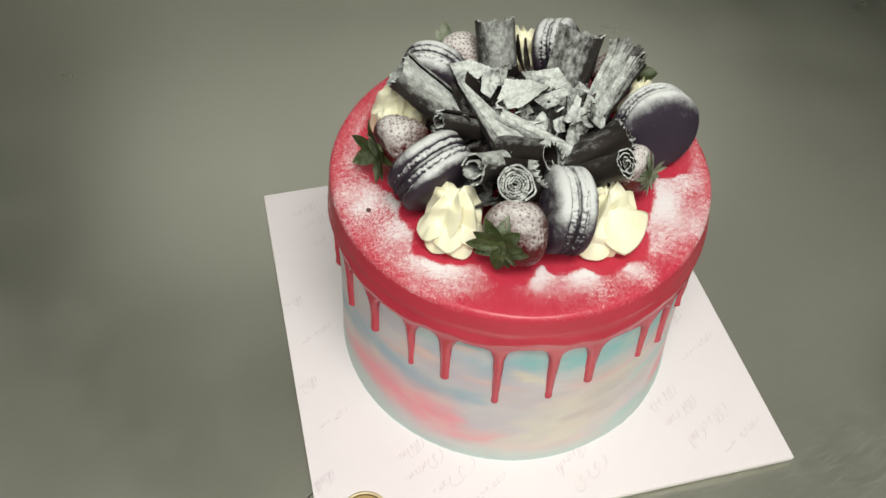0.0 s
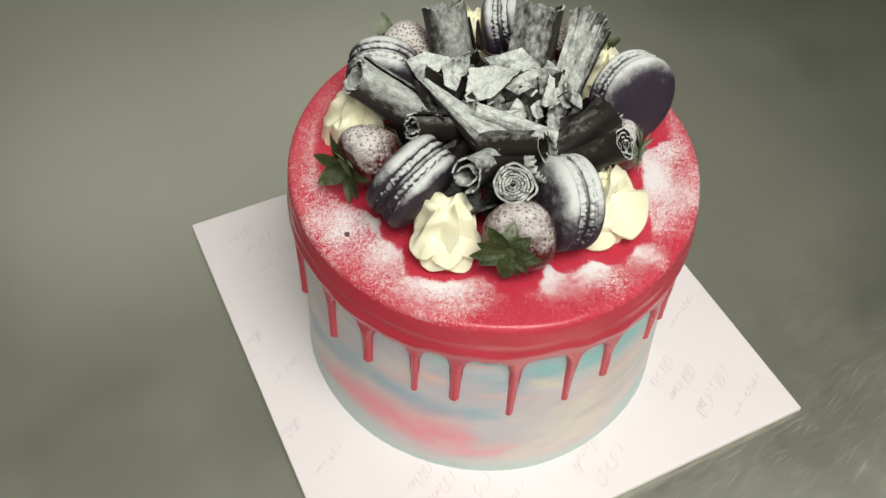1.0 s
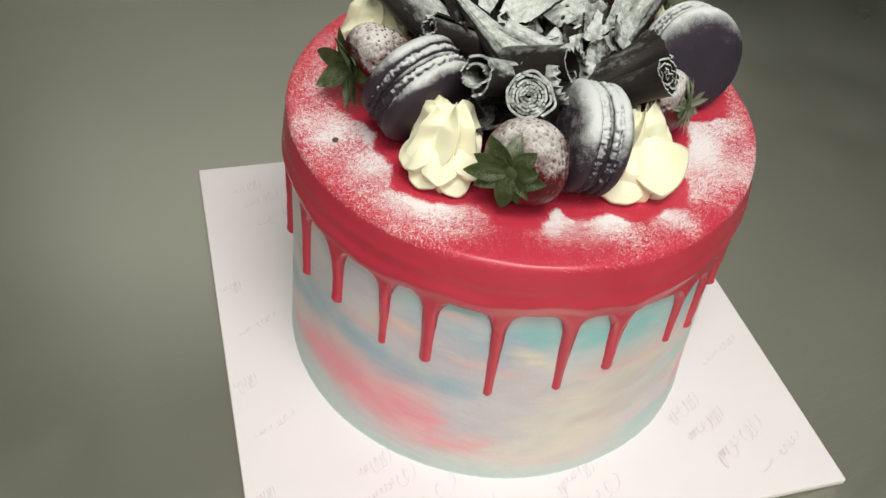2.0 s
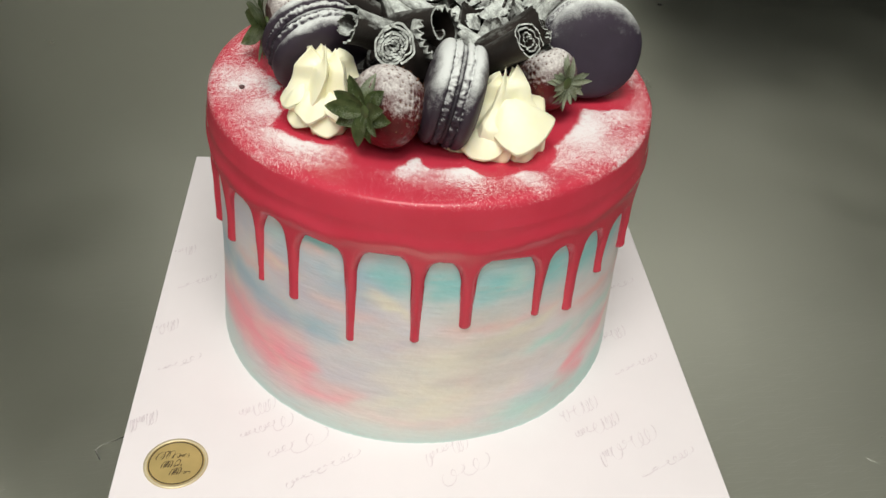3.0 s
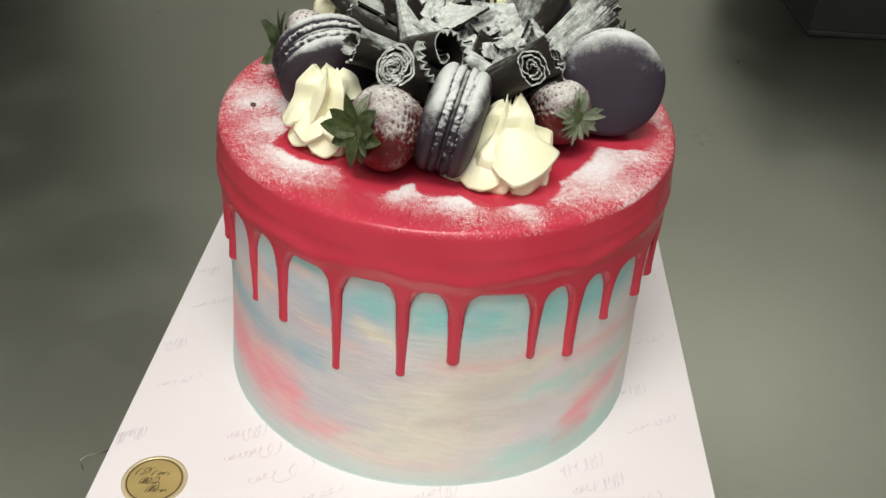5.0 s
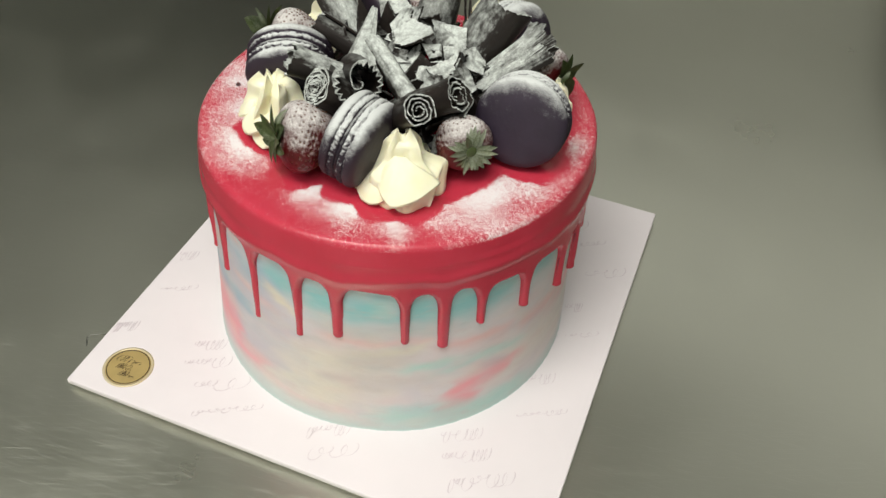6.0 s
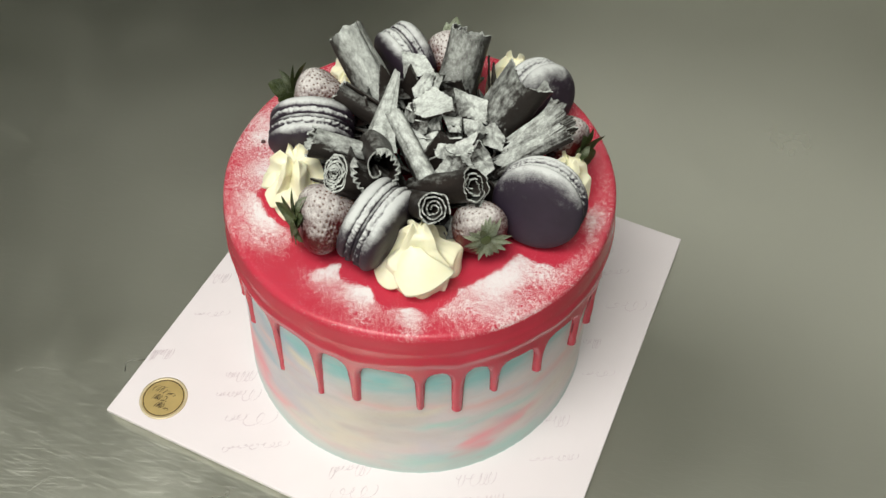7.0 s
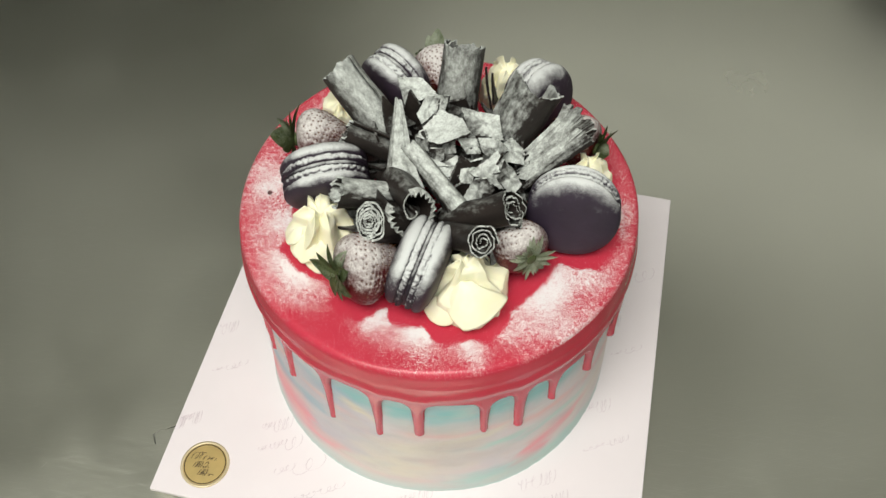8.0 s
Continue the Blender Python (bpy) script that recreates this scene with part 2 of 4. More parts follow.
def facing(place, azimuth, elevation, spin=0.0):
    """A pose whose z axis points to that azimuth and elevation."""
    a, e = radians(azimuth), radians(elevation)
    d = Vector((math.cos(a) * math.cos(e), math.sin(a) * math.cos(e), math.sin(e)))
    return Matrix.Translation(place) @ d.to_track_quat("Z", "Y").to_matrix().to_4x4() @ Matrix.Rotation(radians(spin), 4, "Z")


def along(p0, p1, spin=0.0):
    """A pose at p0 whose z axis points to p1."""
    d = Vector(p1) - Vector(p0)
    return Matrix.Translation(p0) @ d.to_track_quat("Z", "Y").to_matrix().to_4x4() @ Matrix.Rotation(radians(spin), 4, "Z")


# ---- the room and the table ----


def structure(name, bm, material, label, category):
    return tagged(link_mesh(name, bm, material, False), label, category, "", "structure")


structure("floor", block(-2.2, -2.0, -1.0, 2.4, 2.6, -0.9), FLOOR, "grey floor of the bakery kitchen", "floor")
structure("ceiling", block(-2.2, -2.0, 1.8, 2.4, 2.6, 1.9), CEILING, "plain painted ceiling of the kitchen", "ceiling")
# Unseen dark wall end, added so that the table's left side reflects darker.
structure("wall_northwest", block(-2.2, 2.6, -0.9, -1.4, 2.7, 1.8), WALL_DARKENER, "unseen dark wall end added to darken the steel's reflection", "wall")
structure("wall_north", block(-1.4, 2.6, -0.9, 2.4, 2.7, 1.8), WALL, "plain painted kitchen wall", "wall")
structure("wall_south", block(-2.2, -2.1, -0.9, 2.4, -2.0, 1.8), WALL, "plain painted kitchen wall", "wall")
# The unseen side walls are greyed to dim the steel's reflections.
structure("wall_east", block(2.4, -2.1, -0.9, 2.5, 2.7, 1.8), WALL_SIDE, "plain painted kitchen wall", "wall")
structure("wall_west", block(-2.3, -2.1, -0.9, -2.2, 2.7, 1.8), WALL_SIDE, "plain painted kitchen wall", "wall")

BED = -0.003  # the table top
table = thing("steel_table", pose(0, 0, BED), "brushed stainless steel work table with scratched top", "table")
part("tabletop", block(-0.85, -0.55, -0.04, 1.05, 1.0, 0.0, 0.003, 3), STEEL, table)
for lx in (-0.8, 0.96):
    for ly in (-0.5, 0.91):
        part("leg", block(lx, ly, -0.897, lx + 0.04, ly + 0.04, -0.04, 0.004), STEEL, table)

# A black crate at the back of the table, known from its reflection in the steel.
crate = thing("storage_crate", pose(0.300, 0.466, BED, 0, 0, 3), "black plastic crate on the steel table", "crate")
part("base", block(0, 0, 0.0, 0.46, 0.32, 0.006, 0.002), DARK, crate)
for x0, y0, x1, y1 in ((0, 0, 0.46, 0.006), (0, 0.314, 0.46, 0.32), (0, 0.006, 0.006, 0.314), (0.454, 0.006, 0.46, 0.314)):
    part("side", block(x0, y0, 0.005, x1, y1, 0.125, 0.002), DARK, crate)

# ---- the cake board, its print and its sticker ----
S = 0.13
board = thing("cake_board", pose(0, 0, 0), "white square cake board with faint pink print", "cake board")
part("core", block(-S + 0.012, -S + 0.012, BED, S - 0.012, S - 0.012, 0.0006), CORE, board, "grey card core")
sheet = block(-S, -S, 0.0004, S, S, 0.004, 0.0006)
for v in sheet.verts:  # the sheet is cut slightly out of square
    v.co.x += 0.001 + ((-0.0020 if v.co.y > 0 else 0.0046) if v.co.x > 0 else 0.0)
    v.co.y -= 0.0012 + (0.0012 if v.co.y < 0 else 0.0)
part("sheet", sheet, CARD, board, "white coated card")


def script_line(length, height, seed, width=0.00028):
    """A line of unreadable slanted script as one thin wavy stroke with a few tall bars."""
    rng = random.Random(seed)
    bm = bmesh.new()
    layer = [0]

    def stroke(pts):
        vs = []
        for i, p in enumerate(pts):
            d = pts[min(i + 1, len(pts) - 1)] - pts[max(i - 1, 0)]
            nrm = Vector((-d.y, d.x, 0)).normalized() * width * (0.6 + 0.4 * math.sin(i * 0.9))
            lift = Vector((0, 0, 3e-6 * (i + 40 * layer[0])))
            vs.append((bm.verts.new(p + nrm + lift), bm.verts.new(p - nrm + lift)))
        for (a, b), (c, e) in zip(vs, vs[1:]):
            bm.faces.new((a, b, e, c))
        layer[0] += 1

    x, first = -length / 2, True
    while x < length * 0.32:
        w = min(length * rng.uniform(0.30, 0.48), 0.5 * length - x)
        waves = rng.choice((2, 3, 3, 4))
        size = [height * (1.0 if first or rng.random() < 0.15 else rng.uniform(0.25, 0.55)) for _ in range(waves + 1)]
        pts = []
        for i in range(waves * 10 + 1):
            u = i / 10
            k = min(waves, int(u))
            y = size[k] * (0.5 - 0.5 * math.cos(2 * math.pi * u)) ** 0.8
            pts.append(Vector((x + w * u / waves - 0.16 * w / waves * 3 * math.sin(2 * math.pi * u) + 0.45 * y, y, 0)))
        stroke(pts)
        x += w * 1.12
        first = False
    return bm


def print_word(x, y, length, height, seed):
    """A word of the print as unreadable script that starts there and runs askew over the card."""
    turn = radians(212)
    ob = part("print_line", script_line(length, height, seed), PRINT, board, "faint pink script print", False)
    ob.matrix_basis = pose(x + 0.5 * length * math.cos(turn), y + 0.5 * length * math.sin(turn), 0.00406, 0, 0, 212)


def print_block(x, y, seed):
    for k, (dx, dy, length, height) in enumerate(((0.0, 0.0, 0.021, 0.0068), (0.0085, -0.0100, 0.0245, 0.0068), (0.0240, -0.0185, 0.032, 0.0075), (0.0395, -0.0315, 0.035, 0.0030))):
        if y + dy - 0.53 * length > -S + 0.004 and x + dx < S - 0.004 and math.hypot(x + dx + 0.084, y + dy + 0.1285) > 0.03:
            print_word(x + dx, y + dy, length, height, seed * 7 + k)


for k, (x, y) in enumerate(((-0.0655, -0.0735), (0.0855, -0.0722), (0.0220, -0.0970), (-0.098, 0.116), (-0.022, 0.122), (0.066, 0.122))):
    print_block(x, y, k)
for k, (x, y, length, height) in enumerate(((-0.1173, -0.0820, 0.0120, 0.0068), (-0.1175, -0.0205, 0.0120, 0.0068), (-0.1033, -0.0453, 0.0240, 0.0030), (-0.1175, 0.0400, 0.0120, 0.0068), (-0.1033, 0.0150, 0.0240, 0.0030),
                                            (0.1090, -0.0225, 0.0190, 0.0068), (0.1220, -0.0430, 0.0320, 0.0030), (0.1078, 0.0340, 0.0120, 0.0068), (0.1220, 0.0160, 0.0200, 0.0030), (0.1230, 0.0720, 0.0250, 0.0068))):
    print_word(x, y, length, height, 60 + k)

sticker = thing("gold_sticker", pose(-0.104, -0.1125, 0.004, 0, 0, 8), "round gold foil sticker with brown ring and lettering bars", "sticker")
part("disc", lathe([(0.0136, 0.0), (0.0136, 0.00025), (0.0133, 0.0003)], 64), GOLD, sticker)


def ring_bm(r, w, h, n=64):
    pts = [[Vector((rr * math.cos(2 * math.pi * j / n), rr * math.sin(2 * math.pi * j / n), z)) for j in range(n)]
           for rr, z in ((r - w, 0), (r - w, h), (r + w, h), (r + w, 0))]
    return grid_bm(pts, wrap_v=True)[0]


part("ring", ring_bm(0.0114, 0.0003, 0.00034), INK, sticker)
part("rim", ring_bm(0.0128, 0.0007, 0.00034), GOLD_RIM, sticker, "pale gold rim")
for dx, dy, length, height in ((0.0, 0.0026, 0.0165, 0.0042), (-0.001, -0.0022, 0.0105, 0.0036), (0.0015, -0.0066, 0.0085, 0.0036)):
    ob = part("lettering_bar", script_line(length, height, int(length * 1e5), 0.00022), INK, sticker, "", False)
    ob.matrix_basis = pose(dx, dy, 0.00033)

# ---- the cake ----
CX, CY, TOP, SIDE = 0.0045, 0.0014, 0.1325, 0.0970
cake = thing("drip_cake", pose(CX, CY, 0.004), "tall round pastel cake with red glaze drips on a white board", "cake")

BLUE, PINK, TURQ, LILAC = (0.40, 0.56, 0.66), (1.0, 0.36, 0.42), (0.29, 0.62, 0.63), (0.64, 0.59, 0.67)
IVORY, MINT, ROSE, TAUPE = (0.86, 0.79, 0.66), (0.52, 0.77, 0.70), (0.88, 0.58, 0.57), (0.62, 0.55, 0.50)
# Strokes of colour, laid one over the other: azimuth, height, half-width in degrees, half-height, slope in metres per degree, strength.
IVORY_STROKES = ((-97, 0.024, 24, 0.017, 0.0, 0.8), (-84, 0.048, 20, 0.012, 0.0002, 0.6), (-20, 0.03, 30, 0.02, 0.0, 0.4), (60, 0.05, 60, 0.03, 0, 0.6), (180, 0.05, 30, 0.03, 0, 0.4))
LILAC_STROKES = ((-119, 0.073, 17, 0.015, -0.0002, 0.85), (-147, 0.090, 16, 0.013, 0.0, 0.75), (-113, 0.031, 12, 0.014, 0.0, 0.7), (-104, 0.056, 9, 0.011, 0.0, 0.6), (-165, 0.07, 14, 0.015, 0, 0.6), (120, 0.07, 40, 0.02, 0, 0.6))
BLUE_STROKES = ((-149, 0.0575, 22, 0.0080, -0.0001, 1.0), (-125, 0.0520, 13, 0.0065, 0.0002, 0.95), (-174, 0.045, 16, 0.008, 0.0004, 0.8), (-103, 0.090, 9, 0.009, 0.0, 0.75), (-113, 0.0840, 7, 0.0090, 0.0, 0.65), (-125, 0.0880, 6, 0.0080, 0.0, 0.45), (100, 0.03, 30, 0.01, 0, 0.6))
PINK_STROKES = ((-142, 0.031, 17, 0.0145, 0.0001, 1.0), (-155, 0.029, 14, 0.0130, 0.0003, 1.0), (-129, 0.029, 9, 0.0120, 0.0002, 0.95), (-118, 0.0175, 9, 0.0050, 0.0002, 0.6), (-171, 0.021, 12, 0.008, 0.0004, 0.7), (20, 0.06, 25, 0.008, 0.0004, 0.7))
TURQ_STROKES = ((-120, 0.0985, 7, 0.0040, 0.0, 0.85), (-133, 0.0945, 5, 0.0040, 0.0, 0.5), (-100, 0.091, 6, 0.009, 0.0, 0.75), (-88, 0.088, 6, 0.012, 0.0, 0.95), (-75, 0.087, 9, 0.013, 0.0, 1.0),
                (-59, 0.087, 10, 0.013, 0.0, 1.0), (-47, 0.088, 7, 0.012, 0.0, 0.95), (-36, 0.089, 7, 0.011, 0.0, 0.85), (-21, 0.091, 9, 0.010, 0.0, 0.7), (150, 0.09, 20, 0.01, 0, 0.6))
LATE_ROSE_STROKES = ((-133, 0.0785, 7, 0.0032, 0.0004, 0.85), (-121, 0.0945, 5, 0.0022, -0.0003, 0.6), (-144, 0.068, 8, 0.0030, 0.0002, 0.6), (-112, 0.069, 8, 0.0030, -0.0003, 0.5), (-77, 0.0640, 11, 0.0036, 0.0, 0.8),
                     (-62, 0.0650, 9, 0.0032, 0.0002, 0.7), (-41, 0.0590, 12, 0.0040, -0.0001, 0.85), (-16, 0.0540, 11, 0.0050, 0.0, 0.75), (-32, 0.0340, 10, 0.0042, -0.0003, 0.75), (-114, 0.024, 8, 0.0045, 0.0, 0.5), (-90, 0.012, 16, 0.0030, 0.0, 0.3))
LATE_PINK_STROKES = ((-46, 0.0155, 6, 0.0050, 0.0004, 0.85), (-44, 0.0255, 5, 0.0055, 0.0004, 0.8), (-34, 0.0285, 6, 0.0050, 0.0002, 0.6))
LATE_IVORY_STROKES = ((-102, 0.0765, 7, 0.0026, -0.00090, 0.95), (-66, 0.0590, 10, 0.0032, 0.0004, 0.8), (-128, 0.0790, 5, 0.0018, 0.0, 0.4))
TAUPE_STROKES = ((-72, 0.0520, 13, 0.0075, 0.0002, 0.42), (-78, 0.0700, 9, 0.0050, 0.0, 0.40), (-66, 0.0370, 14, 0.0065, 0.0, 0.36), (-60, 0.0720, 9, 0.0040, 0.0, 0.30), (-82, 0.0350, 8, 0.0026, 0.0002, 0.40), (-74, 0.0310, 7, 0.0022, 0.0002, 0.30), (-71, 0.0470, 5, 0.0016, 0.0003, 0.35), (-92, 0.0600, 6, 0.0018, 0.0, 0.30))
MINT_STROKES = ((-55, 0.0475, 9, 0.0030, 0.0002, 0.75), (-47, 0.0430, 9, 0.0028, 0.0002, 0.5), (-59, 0.0120, 14, 0.0065, 0.0, 0.75), (-35, 0.0060, 16, 0.0065, 0.0, 0.8), (-34, 0.0450, 10, 0.0036, -0.0002, 0.5), (-180, 0.012, 40, 0.008, 0, 0.5))
STROKES = ((IVORY, IVORY_STROKES), (LILAC, LILAC_STROKES), (BLUE, BLUE_STROKES), (PINK, PINK_STROKES), (TURQ, TURQ_STROKES), (ROSE, LATE_ROSE_STROKES), (PINK, LATE_PINK_STROKES),
           (IVORY, LATE_IVORY_STROKES), (TAUPE, TAUPE_STROKES), (MINT, MINT_STROKES))


def painted(a, z):
    """The buttercream's colour at that azimuth in degrees and height."""
    q = Vector((math.cos(radians(a)), math.sin(radians(a)), 0)) * 2.2
    da = 3.5 * noise.noise(q + Vector((0, 0, z * 60))) + 3.5 * noise.noise(q * 3 + Vector((5, 0, z * 190)))
    dz = 0.0022 * noise.noise(q * 1.5 + Vector((9, 3, z * 40))) + 0.0018 * noise.noise(q * 6 + Vector((2, 7, z * 200)))
    c = Vector((0.80, 0.73, 0.75))
    for colour, strokes in STROKES:
        for sa, sz, wa, wz, slope, power in strokes:
            u = (a + da - sa + 180) % 360 - 180
            if abs(u) < 2.2 * wa:
                v = z + dz - sz - slope * u
                k = min(1, 1.2 * power) * math.exp(-(u / wa) ** 4 - (v / wz) ** 2)
                c = c.lerp(Vector(colour), k)
    for k, (colour, push) in enumerate(((ROSE, 0.55), (BLUE, 0.40), (IVORY, 0.6), (LILAC, 0.5))):  # thin streaks that the scraper drew
        w = noise.noise(q * (1.6 + 0.5 * k) + Vector((3 * k, 11, z * 85))) + 0.4 * noise.noise(q * 4 + Vector((k, 5, z * 170)))
        c = c.lerp(Vector(colour), push * 0.38 * min(1, max(0, w - 0.10) * 1.8))
    rim = 0.70 * max(0.0, 1 - (z + dz * 0.6) / 0.013)
    return c.lerp(Vector(MINT), min(1, rim)) * 0.87


def buttercream():
    n, m = 480, 110
    pts, cols = [], []
    for i in range(m + 1):
        z = 0.122 * i / m
        ring = []
        for j in range(n):
            a = 360 * j / n
            q = Vector((math.cos(radians(a)) * 2, math.sin(radians(a)) * 2, z * 30))
            r = SIDE + 0.0014 * max(0, 1 - z / 0.05) ** 1.5 + 0.0005 * noise.noise(q)
            slide = max(0, 1 - z / 0.10)  # the cake leans by a hair
            if i < 2:
                r += 0.0003 * noise.noise(q * 20)
            ring.append(Vector((r * math.cos(radians(a)) - 0.0012 * slide, r * math.sin(radians(a)) - 0.0046 * slide, z)))
            cols.append(painted(a, z))
        pts.append(ring)
    bm, rows = grid_bm(pts, wrap_v=True)
    bm.faces.new(rows[-1])
    bm.faces.new(rows[0][::-1])
    ob = part("buttercream_side", bm, FROSTING, cake, "pastel pink, blue and ivory marbled buttercream")
    layer = ob.data.color_attributes.new("paint", "FLOAT_COLOR", "POINT")
    layer.data.foreach_set("color", [x for c in cols for x in (c.x, c.y, c.z, 1)])


# Drips: azimuth and height of the tip above the board.
DRIPS = [(170, 0.052), (-167, 0.064), (-152.6, 0.070), (-137.6, 0.065), (-126.2, 0.066), (-110.5, 0.054), (-94.6, 0.059), (-82.7, 0.0665),
         (-64.1, 0.066), (-53.4, 0.061), (-42.4, 0.072), (-27.5, 0.070), (-10.5, 0.062), (0.5, 0.058)]
DRIPS += [(16 + 14.6 * k + 3 * math.sin(k * 2.3), 0.064 + 0.008 * math.sin(k * 1.7)) for k in range(10)]
# Icing sugar on the glaze: azimuth, radius of the inner edge that the decorations sheltered, depth, fade outwards.
SUGAR_FRONT = ((-170, 0.0665, 1.1, 0.026), (-162, 0.0715, 0.95, 0.020), (-152, 0.0712, 0.95, 0.020), (-146, 0.0810, 0.9, 0.013),
         (-134, 0.0785, 1.1, 0.014), (-122, 0.0707, 0.9, 0.016), (-112, 0.0790, 0.35, 0.008), (-104, 0.0765, 0.6, 0.011),
         (-97.5, 0.0665, 1.2, 0.014), (-92, 0.0735, 0.85, 0.014), (-82, 0.0738, 1.05, 0.014), (-76, 0.0815, 0.7, 0.013),
         (-67, 0.0815, 1.1, 0.011), (-61, 0.0835, 0.5, 0.010))
SUGAR_BACK = ((-55, 0.0800, 0.8, 0.014), (-50, 0.0730, 1.0, 0.022), (-42, 0.0715, 1.0, 0.027), (-30, 0.0700, 1.0, 0.030),
         (-22, 0.0690, 1.05, 0.027), (-17, 0.0860, 0.8, 0.012), (-5, 0.0900, 0.6, 0.008), (6, 0.0840, 0.85, 0.012),
         (20, 0.0880, 0.6, 0.009), (40, 0.0860, 0.5, 0.010), (60, 0.0850, 0.6, 0.012), (90, 0.0850, 0.6, 0.012),
         (120, 0.0850, 0.5, 0.010), (140, 0.0850, 0.6, 0.012), (155, 0.0840, 0.7, 0.014), (171, 0.0800, 0.75, 0.018))
SUGAR_TABLE = np.array(SUGAR_FRONT + SUGAR_BACK)


def sugar_depth(x, y):
    """Depth of icing sugar at a place counted from the cake's axis."""
    q = Vector((x, y, 0))
    a = math.degrees(math.atan2(y, x)) + 2.2 * noise.noise(q * 160)
    r = math.hypot(x, y)
    inner, depth, fade = (float(np.interp(a, SUGAR_TABLE[:, 0], SUGAR_TABLE[:, k], period=360)) for k in (1, 2, 3))
    d = r - inner - 0.0012 * noise.noise(q * 230 + Vector((4, 4, 0)))
    edge = min(1, max(0, (d + 0.0016) / (0.0090 - 0.0050 * min(1, depth * depth))))
    edge = edge * edge * (3 - 2 * edge)
    tail = math.exp(-(max(0, d) / (1.3 * fade * (1 + 0.35 * noise.noise(q * 90)))) ** 1.4)
    return max(0.13 * min(1, max(0, (r - 0.055) / 0.02)), (0.34 + 0.48 * depth) * depth * (0.9 + 0.5 * noise.noise(q * 60 + Vector((9, 0, 0)))) * edge * tail + 0.13)


def glaze():
    angles = set(float(a) for a in range(-180, 180))
    for a, _ in DRIPS:
        for k in range(-24, 25):
            angles.add(round((a + k * 0.14 + 180) % 360 - 180, 3))
    angles = sorted(angles)
    half = 0.0029

    def low_edge(a):
        z = 0.0968 + 0.005 * math.cos(radians(a + 135)) + 0.002 * noise.noise(Vector((math.cos(radians(a)) * 3, math.sin(radians(a)) * 3, 4)))
        for k, (da, tip) in enumerate(DRIPS):
            s = abs((a - da + 180) % 360 - 180) * math.pi / 180 * 0.0985
            w = half * (0.92 + 0.16 * math.sin(k * 3.7))
            if s < w:
                z = min(z, tip - 0.0017 + w - math.sqrt(w * w - s * s))
            elif s < w + 0.0072:
                u = 1 - (s - w) / 0.0072
                z = min(z, z + 0.001 - 0.0135 * (1 - math.sqrt(max(0, 1 - u * u))))
        return z

    low = [low_edge(a) for a in angles]
    n = len(angles)
    edge = []
    for i in range(n):
        s0, s1 = radians(angles[i]) * 0.0985, radians(angles[(i + 1) % n] + (360 if i == n - 1 else 0)) * 0.0985
        steps = max(1, int(abs(low[(i + 1) % n] - low[i]) / 0.0006))
        for k in range(steps):
            edge.append((s0 + (s1 - s0) * k / steps, low[i] + (low[(i + 1) % n] - low[i]) * k / steps))
    edge = np.array(edge)
    turn = 2 * math.pi * 0.0985
    edge = np.concatenate([edge - (turn, 0), edge, edge + (turn, 0)])
    top = TOP - 0.004
    rings = [0.004, 0.010, 0.016, 0.022, 0.028, 0.034, 0.040] + [0.044 + 0.0009 * k for k in range(57)]
    lip = ((0.0958, -0.0001), (0.0970, -0.0004), (0.0981, -0.0011), (0.0988, -0.0022), (0.0991, -0.0038), (0.0993, -0.0056), (0.0995, -0.0076), (0.0997, -0.0098))
    rows = 34
    pts = []
    for i, a in enumerate(angles):
        c, s = math.cos(radians(a)), math.sin(radians(a))
        wob = noise.noise(Vector((c * 2.5, s * 2.5, 0)))
        col = []
        for r in rings:
            col.append(Vector((r * c, r * s, top + 0.0004 * noise.noise(Vector((r * c * 30, r * s * 30, 1))))))
        for r, dz in lip:
            col.append(Vector(((r + 0.0003 * wob) * c, (r + 0.0003 * wob) * s, top + dz + 0.0006 * wob * (dz < -0.001))))
        z0 = top - 0.0115
        mid_z = 0.1045  # the same rows all round above the drips
        zs = np.array([z0 + (mid_z - z0) * k / 14 for k in range(14)] + [mid_z + (low[i] - mid_z) * (1 - (1 - k / rows) ** 1.5) for k in range(rows + 1)])
        here = radians(a) * 0.0985
        near = edge[np.abs(edge[:, 0] - here) < 0.006]
        d = np.sqrt((near[:, 0][None] - here) ** 2 + (near[:, 1][None] - zs[:, None]) ** 2).min(1)
        h = np.sqrt(1 - (1 - np.minimum(d / half, 1)) ** 2)
        for z, hk in zip(zs, h):
            blob = 0.0005 * max(0, 1 - (z - low[i]) / 0.006) if low[i] < 0.085 else 0
            sag = 0.0004 * noise.noise(Vector((c * 4, s * 4, z * 60))) + 0.0002 * noise.noise(Vector((c * 1.6, s * 1.6, z * 120 + 3)))
            crest = 0.1080 + 0.0035 * noise.noise(Vector((c * 3, s * 3, 8))) + 0.0015 * noise.noise(Vector((c * 9, s * 9, 2)))
            sag += 0.0010 * math.exp(-((z - crest) / 0.0036) ** 2)  # the glaze swells where it slowed before the drips
            r = SIDE - 0.0004 + (0.0034 + blob + sag) * hk
            col.append(Vector((r * c, r * s, z)))
        pts.append(col)
    bm, cols = grid_bm(pts, wrap_u=True)
    mid = bm.verts.new((0, 0, top))
    for i in range(n):
        bm.faces.new((cols[i][0], cols[(i + 1) % n][0], mid))
    bmesh.ops.recalc_face_normals(bm, faces=bm.faces[:])
    ob = part("glaze", bm, GLAZE, cake, "glossy red glaze with drips, dusted with icing sugar")
    layer = ob.data.attributes.new("sugar", "FLOAT", "POINT")
